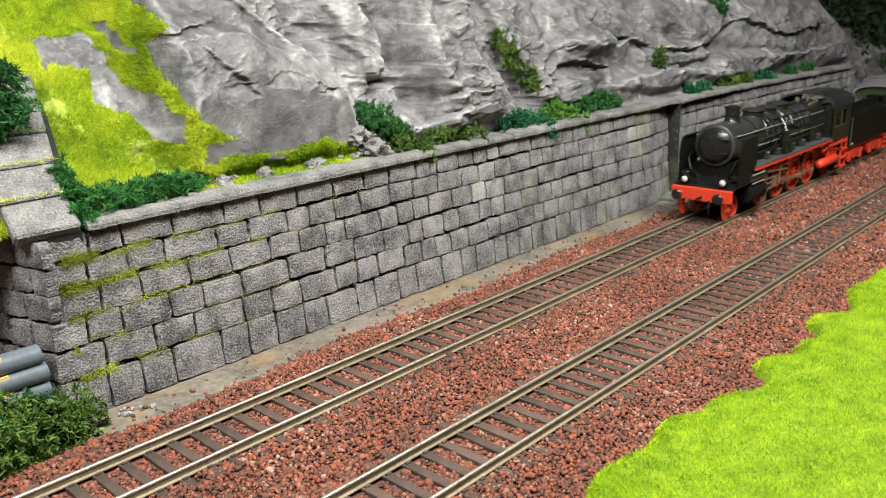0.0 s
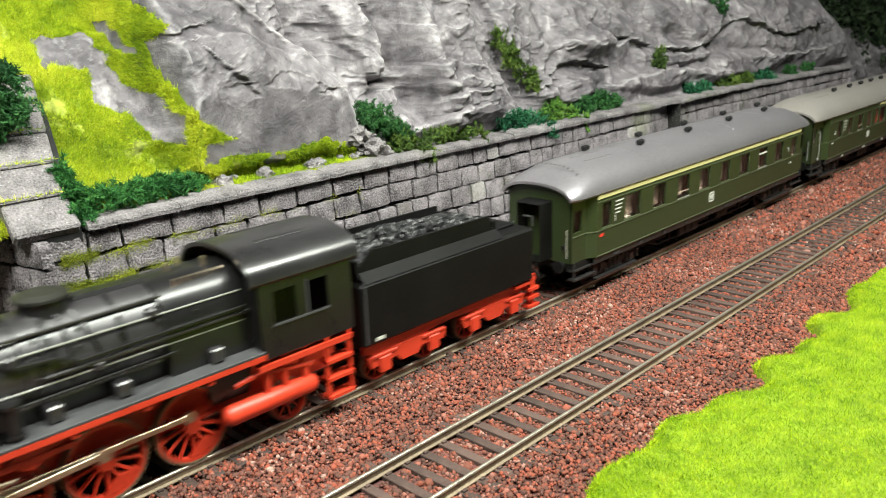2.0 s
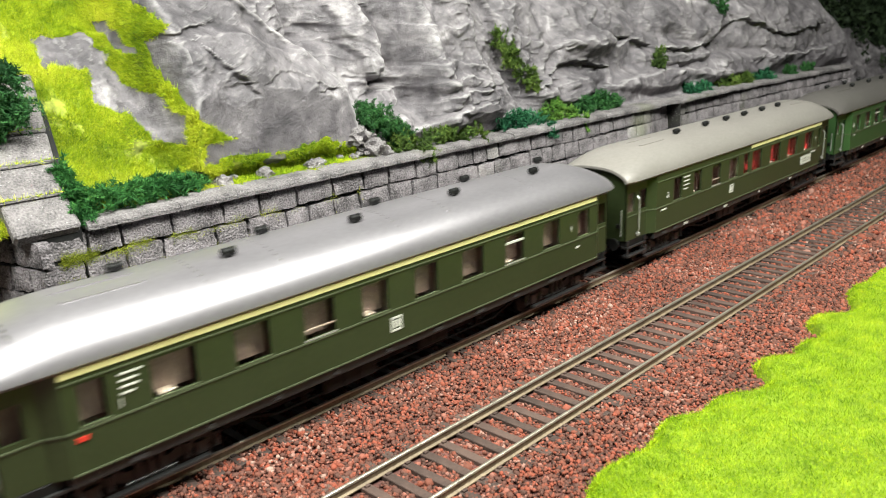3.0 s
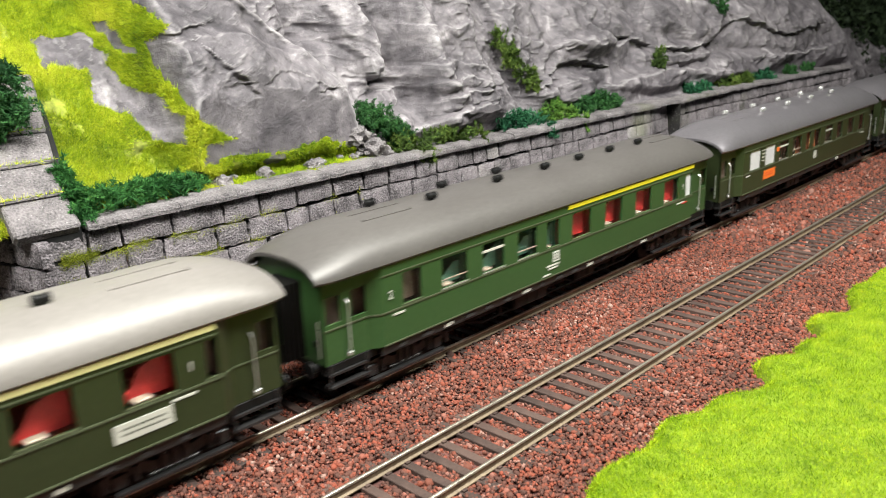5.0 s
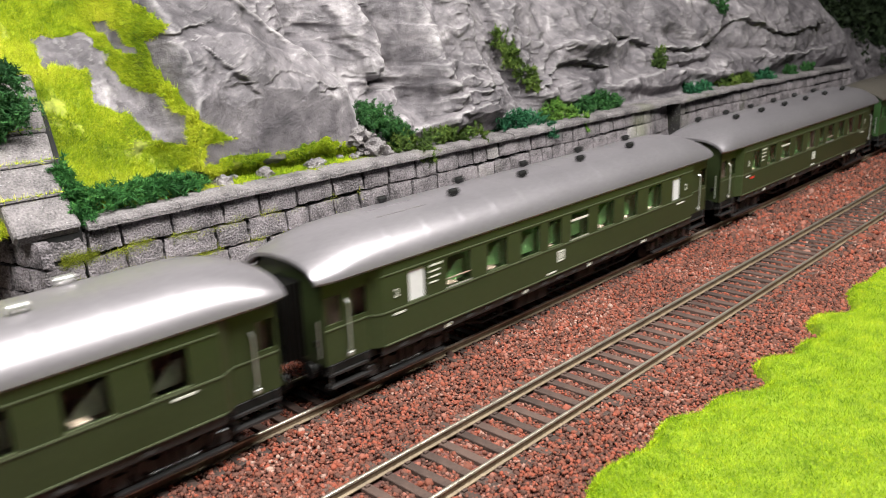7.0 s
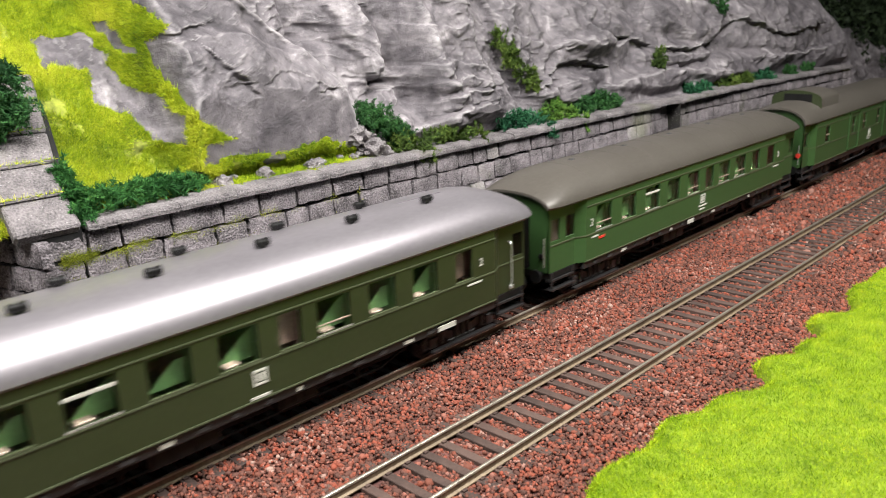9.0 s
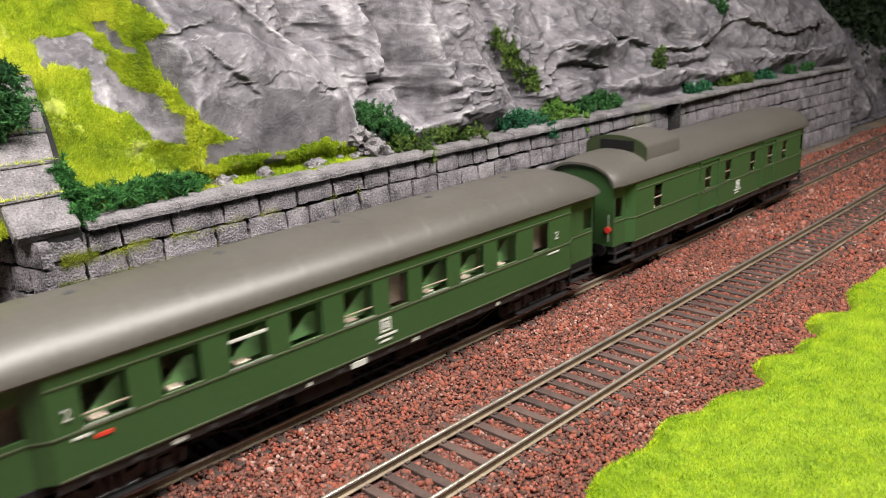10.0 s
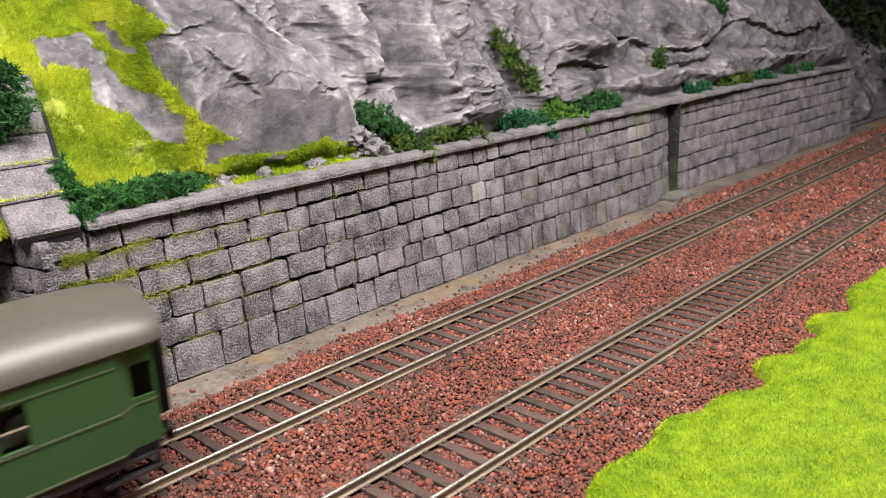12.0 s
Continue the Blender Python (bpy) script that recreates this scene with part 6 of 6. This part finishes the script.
        prism(bm, [(66, 18), (70, 20), (76, 20), (72, 15.5)], *sorted((y * 11.6, y * 12.6)))
        box(bm, 44, 80, *sorted((y * 12.0, y * 12.8)), 17.2, 18.4)
        part("motion_bracket", bm, RD, c, "red valve gear bracket")
        bm = bmesh.new()
        tube_path(bm, [(39, y * 13.2, 17.6), (56, y * 13.2, 16.2), (68, y * 13.2, 15.2)], 0.45)
        tube_path(bm, [(59, y * 13.2, 18.5), (58, y * 13.2, 9.5)], 0.5)
        part("valve_rod", bm, M["steel"], c)
        # air reservoir, ladder and steps at the cab
        bm = lathe(bmesh.new(), [(112.5, 0.4), (113, 1.7), (114.2, 2.5), (137.5, 2.5), (138.6, 1.7), (139, 0.4)], (0, y * 12.6, 9.6), "x", 18)
        part("air_reservoir", bm, RD, c, "red cylindrical air reservoir", True)
        for z in (3.6, 8.6, 13.4):
            part("cab_step", box(bmesh.new(), 141.5, 149.5, *sorted((y * 11.5, y * 15.2)), z, z + 0.9), RD, c, "red step below the cab")
        for x in (141.5, 148.7):
            part("step_hanger", box(bmesh.new(), x, x + 0.9, *sorted((y * 13.6, y * 14.6)), 3.6, 20.6), RD, c)
        part("cab_sill", box(bmesh.new(), 122, 150, *sorted((y * 12.5, y * 14.8)), 18.0, 19.4), RD, c)
        for x in (124, 129, 135):
            part("bracket", box(bmesh.new(), x, x + 1.4, *sorted((y * 12.0, y * 13.6)), 11.5, 20.5), RD, c)
        part("injector_pipe", tube_path(bmesh.new(), [(116, y * 13.2, 16.5), (123, y * 13.2, 17.5), (138, y * 13.2, 14.8)], 0.7), RD, c)
        # buffers, lamps, guard irons
        bm = bmesh.new()
        rod(bm, (1.4, y * 10, 12), (-2.2, y * 10, 12), 1.15, 12)
        bu = part("buffer_stock", bm, RD, c)
        part("buffer_head", lathe(bmesh.new(), [(-3.4, 0.05), (-3.3, 2.0), (-2.9, 2.4), (-2.2, 2.4), (-2.2, 0.6)], (0, y * 10, 12), "x", 18), BK, bu, "black buffer head")
        lm = part("lamp", lathe(bmesh.new(), [(3.2, 1.75), (6.4, 1.75), (6.8, 0.6)], (0, y * 9.2, 18.3), "x", 16), BK, c, "front lamp with white lens")
        part("lens", lathe(bmesh.new(), [(2.5, 0.05), (2.7, 0.9), (3.2, 1.45)], (0, y * 9.2, 18.3), "x", 16), M["lens"], lm, "white lamp lens", True)
        bm = bmesh.new()
        prism(bm, [(2.2, 9.4), (5.4, 9.4), (5.0, 6.0), (6.6, 3.2), (6.4, 1.4), (4.4, 1.4), (3.4, 4.5)], *sorted((y * 9.5, y * 11.2)))
        box(bm, 3.8, 7.4, *sorted((y * 9.2, y * 12.4)), 5.2, 6.0)
        part("guard_iron", bm, RD, c, "red rail guard with step")
        # cab side with two openings
        bm = side_bm(123.5, 151, y * 14.6, y, [(127.5, 134.0), (137.5, 143.5)], 20.6, 39.6, 28.6, 36.6)
        box(bm, 123.5, 124.3, *sorted((y * 9.6, y * 14.6)), 20.6, 40.5)
        cs = part("cab_side", bm, BK, c, "black cab side with two windows")
        pn = part("cab_window", box(bmesh.new(), 127.5, 134, *sorted((y * 14.3, y * 14.15)), 28.6, 36.6), M["glass"], cs)
        pn.visible_shadow = False
        bm = bmesh.new()
        box(bm, 127, 144, *sorted((y * 14.6, y * 14.8)), 28.1, 28.6)
        box(bm, 137.0, 137.5, *sorted((y * 14.6, y * 14.8)), 28.1, 37)
        part("window_frame", bm, M["deck"], cs)
    roof = [(-15.2 * math.cos(math.pi * k / 20), 39.4 + 7.6 * math.sin(math.pi * k / 20) ** 0.75) for k in range(21)]
    rf = part("cab_roof", prism(bmesh.new(), roof + [(y * 0.95, z - 0.9) for y, z in reversed(roof)], 121.5, 153.5, "yz"), M["roof_black"], c, "arched black cab roof", True)
    bm = bmesh.new()
    box(bm, 130, 144, -6.5, -3.5, 45.4, 46.7, 0.2)
    box(bm, 130, 144, 3.5, 6.5, 45.4, 46.7, 0.2)
    part("roof_ventilator", bm, BK, rf)
    # High cab back and an added black block keep the cab windows dark.
    part("cab_back", box(bmesh.new(), 145, 146, -13.5, 13.5, 20.6, 38, 0.2), M["matt_black"], c)
    part("cab_filler", box(bmesh.new(), 124, 140, -8, 8, 20.6, 39, 0.4), M["matt_black"], c, "black block added to darken the cab interior")
    # beam, frame and front apron
    bm = box(bmesh.new(), 1.4, 3.0, -14.6, 14.6, 9.2, 15.2, 0.25)
    beam = part("buffer_beam", bm, RD, c, "red buffer beam")
    bm = bmesh.new()
    rod(bm, (1.4, 0, 11), (-2.2, 0, 11), 0.6)
    tube_path(bm, [(1.2, -4.5, 10), (0.2, -4.6, 7), (0.6, -4.8, 3.8)], 0.45)
    tube_path(bm, [(1.2, 5, 10), (0.2, 5, 7), (0.6, 5.2, 3.8)], 0.45)
    part("coupling_hook", bm, M["black"], beam)
    part("front_apron", prism(bmesh.new(), [(3, 15.2), (12, 17.5), (22, 23.0), (25, 23.0), (25, 22.2), (12, 16.5), (3, 14.4)], -14.4, 14.4), M["matt_black"], c, "sloping black front apron")
    part("saddle", box(bmesh.new(), 14, 33, -7.5, 7.5, 15, 26, 0.5), M["matt_black"], c)
    part("boiler_skirt", box(bmesh.new(), 33, 123, -7.6, 7.6, 18.6, 27, 0.3), BK, c)
    bm = bmesh.new()
    for y in (-6.4, 6.4):
        prism(bm, [(3, 9.5), (3, 14.5), (30, 17.5), (150, 18.5), (150, 9), (120, 8), (112, 12), (36, 12), (30, 9)], y - 0.6, y + 0.6)
    box(bm, 110, 150, -6, 6, 9, 18.4)
    part("main_frame", bm, RD, c, "red plate frame")
    part("ash_pan", prism(bmesh.new(), [(110, 22), (124, 22), (122, 12), (112, 12)], -9.5, 9.5), BK, c)
    wheel_pair(c, 15.4, 5.2, 9, 0, "pilot_wheelset")
    wheel_pair(c, 133.0, 5.4, 9, 0, "trailing_wheelset")
    for x in DRIVERS:
        wheel_pair(c, x, DRIVER_R, 14, CRANK)
    rods = []
    for s, ph in ((-1, 0.0), (1, math.pi / 2)):
        y = s * 10.6
        bm = bmesh.new()
        box(bm, DRIVERS[0] - 0.6, DRIVERS[3] + 0.6, y - 0.3, y + 0.3, -0.65, 0.65, 0.1)
        for x in DRIVERS:
            rod(bm, (x, y - 0.55, 0), (x, y + 0.55, 0), 1.35, 14)
        cr = part("coupling_rod", bm, M["steel"], c, "nickel coupling rod")
        bm = bmesh.new()
        box(bm, 0, 36.0, -0.3, 0.3, -0.7, 0.7, 0.1)
        rod(bm, (0, -0.5, 0), (0, 0.5, 0), 1.2, 12)
        rod(bm, (36, -0.6, 0), (36, 0.6, 0), 1.6, 14)
        mr = part("connecting_rod", bm, M["steel"], c, "nickel connecting rod")
        bm = box(bmesh.new(), -2.0, 2.0, -1.0, 1.0, -2.6, 2.6, 0.3)
        rod(bm, (-16, 0, 0), (-2, 0, 0), 0.55)
        xh = part("crosshead", bm, M["steel"], c, "nickel crosshead with piston rod")
        rods.append((cr, mr, xh, s, ph))
    return c, rods


LOCO, RODS = locomotive()
TRAIN.append((LOCO, LOCO_U))


def tender():
    c = thing("tender", "black model tender loaded with coal, red frame below", "tender")
    BK, RD = M["loco_black"], M["red"]
    part("tank", box(bmesh.new(), 2.5, 75, -14.2, 14.2, 12.8, 30.4, 0.8), M["matt_black"], c, "smooth black water tank")
    bm = bmesh.new()
    for s in (-1, 1):
        prism(bm, [(4, 30.2), (60, 30.2), (60, 33.2), (57.5, 33.6), (57, 37.4), (20, 37.8), (16, 37.8), (9, 38.2), (4, 33)], *sorted((s * 10.6, s * 11.4)))
        prism(bm, [(s * 14.0, 30.3), (s * 11.0, 33.2), (s * 10.6, 33.2), (s * 13.0, 30.3)], 4, 60, "yz")
    box(bm, 58.6, 60, -11.2, 11.2, 30.2, 35.2)
    box(bm, 3.6, 4.6, -11.2, 11.2, 30.2, 36)
    part("coal_bunker", bm, M["matt_black"], c, "black bunker sides above the tank")
    part("tank_cover", box(bmesh.new(), 61, 73, -8, 8, 30.3, 31.4, 0.3), M["matt_black"], c)
    rng = np.random.default_rng(3)
    bm = bmesh.new()
    for _ in range(420):
        x, y = rng.uniform(5, 58), rng.uniform(-10, 10)
        z = 35.6 + 2.2 * math.exp(-((x - 26) / 18) ** 2) - 0.03 * y * y + rng.uniform(-0.4, 0.6)
        m = Matrix.Translation((x, y, z)) @ Euler(rng.uniform(0, 6, 3)).to_matrix().to_4x4() @ Matrix.Diagonal((*rng.uniform(0.7, 1.5, 3), 1))
        bmesh.ops.create_icosphere(bm, subdivisions=1, radius=1.0, matrix=m)
    part("coal_load", bm, M["coal"], c, "heaped black coal", kind="stuff")
    part("coal_bed", box(bmesh.new(), 5, 58, -10.5, 10.5, 30.4, 35.2), M["coal"], c)
    bm = bmesh.new()
    for s in (-1, 1):
        prism(bm, [(4, 12.6), (74, 12.6), (74, 9.8), (66, 8.8), (42, 10), (36, 10), (10, 8.8), (4, 9.8)], *sorted((s * 10.6, s * 11.8)))
        for cx in (20, 57):
            prism(bm, [(cx - 15, 8.6), (cx - 6, 9.4), (cx + 6, 9.4), (cx + 15, 8.6), (cx + 14, 5.6), (cx + 5, 6.6), (cx + 3, 4.6), (cx - 3, 4.6), (cx - 5, 6.6), (cx - 14, 5.6)], *sorted((s * 10.8, s * 12.6)))
            for o in (-9.5, 9.5):
                box(bm, cx + o - 2, cx + o + 2, *sorted((s * 11.5, s * 13.3)), 3.6, 8.2, 0.3)
                box(bm, cx + o - 4.4, cx + o + 4.4, *sorted((s * 11.8, s * 13)), 8.2, 9.2, 0.2)
        box(bm, 66, 74, *sorted((s * 11.5, s * 13.8)), 11.6, 12.6)
    part("tender_frame", bm, RD, c, "red tender frame and axle boxes")
    bm = box(bmesh.new(), 75, 76.6, -13.4, 13.4, 9.5, 14.5, 0.2)
    for s in (-1, 1):
        rod(bm, (76.6, s * 10, 11.4), (80, s * 10, 11.4), 1.2, 12)
        for z in (3.2, 6.2, 9.0):
            part("rear_step", box(bmesh.new(), 72.8, 78.0, *sorted((s * 10.6, s * 14.0)), z, z + 1.0), RD, c)
        part("step_hanger", box(bmesh.new(), 74.4, 76.4, *sorted((s * 11.5, s * 13.2)), 3.2, 14), RD, c)
    part("rear_beam", bm, RD, c, "red rear beam with steps")
    for s in (-1, 1):
        part("buffer_head", lathe(bmesh.new(), [(80, 2.3), (80.8, 2.3), (81, 1.6), (81.0, 0.05)], (0, s * 10, 11.4), "x", 16), M["black"], c)
        part("handrail", tube_path(bmesh.new(), [(3.2, s * 14.6, 14), (3.2, s * 14.8, 30)], 0.3), M["deck"], c)
        part("handrail", tube_path(bmesh.new(), [(74, s * 14.4, 31), (74, s * 14.4, 34), (74, s * 11, 34)], 0.25), M["deck"], c)
        part("print", box(bmesh.new(), 6.5, 9.5, *sorted((s * 14.2, s * 14.35)), 14.0, 14.9), M["white"], c)
    for x in (10.5, 29.5, 47.5, 66.5):
        wheel_pair(c, x, 5.2, 9, 0, "tender_wheelset")
    return c


TRAIN.append((tender(), TENDER_U))

# ---- movement of the train ----
# time and distance run by the train
RUN = [(0, -4), (0.5, 88.3), (1, 181), (1.5, 273), (2, 365), (2.5, 458), (3, 548.5), (3.2, 584.7), (4.8, 870), (5, 908.5), (5.3, 969), (5.5, 1012.5), (6, 1122), (6.5, 1234), (7, 1345), (7.2, 1388.5), (8.8, 1653), (9, 1687.6), (9.5, 1776.6), (10, 1867), (10.5, 1958), (11, 2049), (11.5, 2141.5), (12, 2222.5)]


def run_at(t):
    """Smooth distance at t: cubic pieces with averaged slopes."""
    def slope(k):
        if k == 0 or k == len(RUN) - 1:
            a, b = (RUN[0], RUN[1]) if k == 0 else (RUN[-2], RUN[-1])
            return (b[1] - a[1]) / (b[0] - a[0])
        h0, h1 = RUN[k][0] - RUN[k - 1][0], RUN[k + 1][0] - RUN[k][0]
        s0, s1 = (RUN[k][1] - RUN[k - 1][1]) / h0, (RUN[k + 1][1] - RUN[k][1]) / h1
        return (s0 * h1 + s1 * h0) / (h0 + h1)
    for k in range(len(RUN) - 1):
        if t <= RUN[k + 1][0] + 1e-6:
            h = RUN[k + 1][0] - RUN[k][0]
            u = (t - RUN[k][0]) / h
            return ((2 * u ** 3 - 3 * u * u + 1) * RUN[k][1] + (u ** 3 - 2 * u * u + u) * h * slope(k) + (3 * u * u - 2 * u ** 3) * RUN[k + 1][1] + (u ** 3 - u * u) * h * slope(k + 1))
    return RUN[-1][1]


def motions():
    ticks = [k / FPS for k in range(12 * FPS + 1)]
    gone = [run_at(t) for t in ticks]
    for c, u in TRAIN:
        walk(c, [(t, mpose(u - s, 0, 0)) for t, s in zip(ticks[::3], gone[::3])])
    for ax, at, r in AXLES:
        walk(ax, [(t, mpose(*at, 0, -math.degrees(s / r), 0)) for t, s in zip(ticks, gone)])
    for cr, mr, xh, s, ph in RODS:
        rows_c, rows_m, rows_x = [], [], []
        for t, d in zip(ticks, gone):
            a = -d / DRIVER_R + ph
            px, pz = CRANK * math.cos(a), -CRANK * math.sin(a)
            rows_c.append((t, mpose(px, 0, DRIVER_R + pz)))
            qx, qz = DRIVERS[2] + px, DRIVER_R + pz
            hx = qx - math.sqrt(36.0 ** 2 - (qz - 10.8) ** 2)
            tilt = math.degrees(math.asin((qz - 10.8) / 36.0))
            rows_m.append((t, mpose(hx, s * 11.7, 10.8, 0, -tilt, 0)))
            rows_x.append((t, mpose(hx, s * 12.2, 10.8)))
        walk(cr, rows_c)
        walk(mr, rows_m)
        walk(xh, rows_x)


motions()
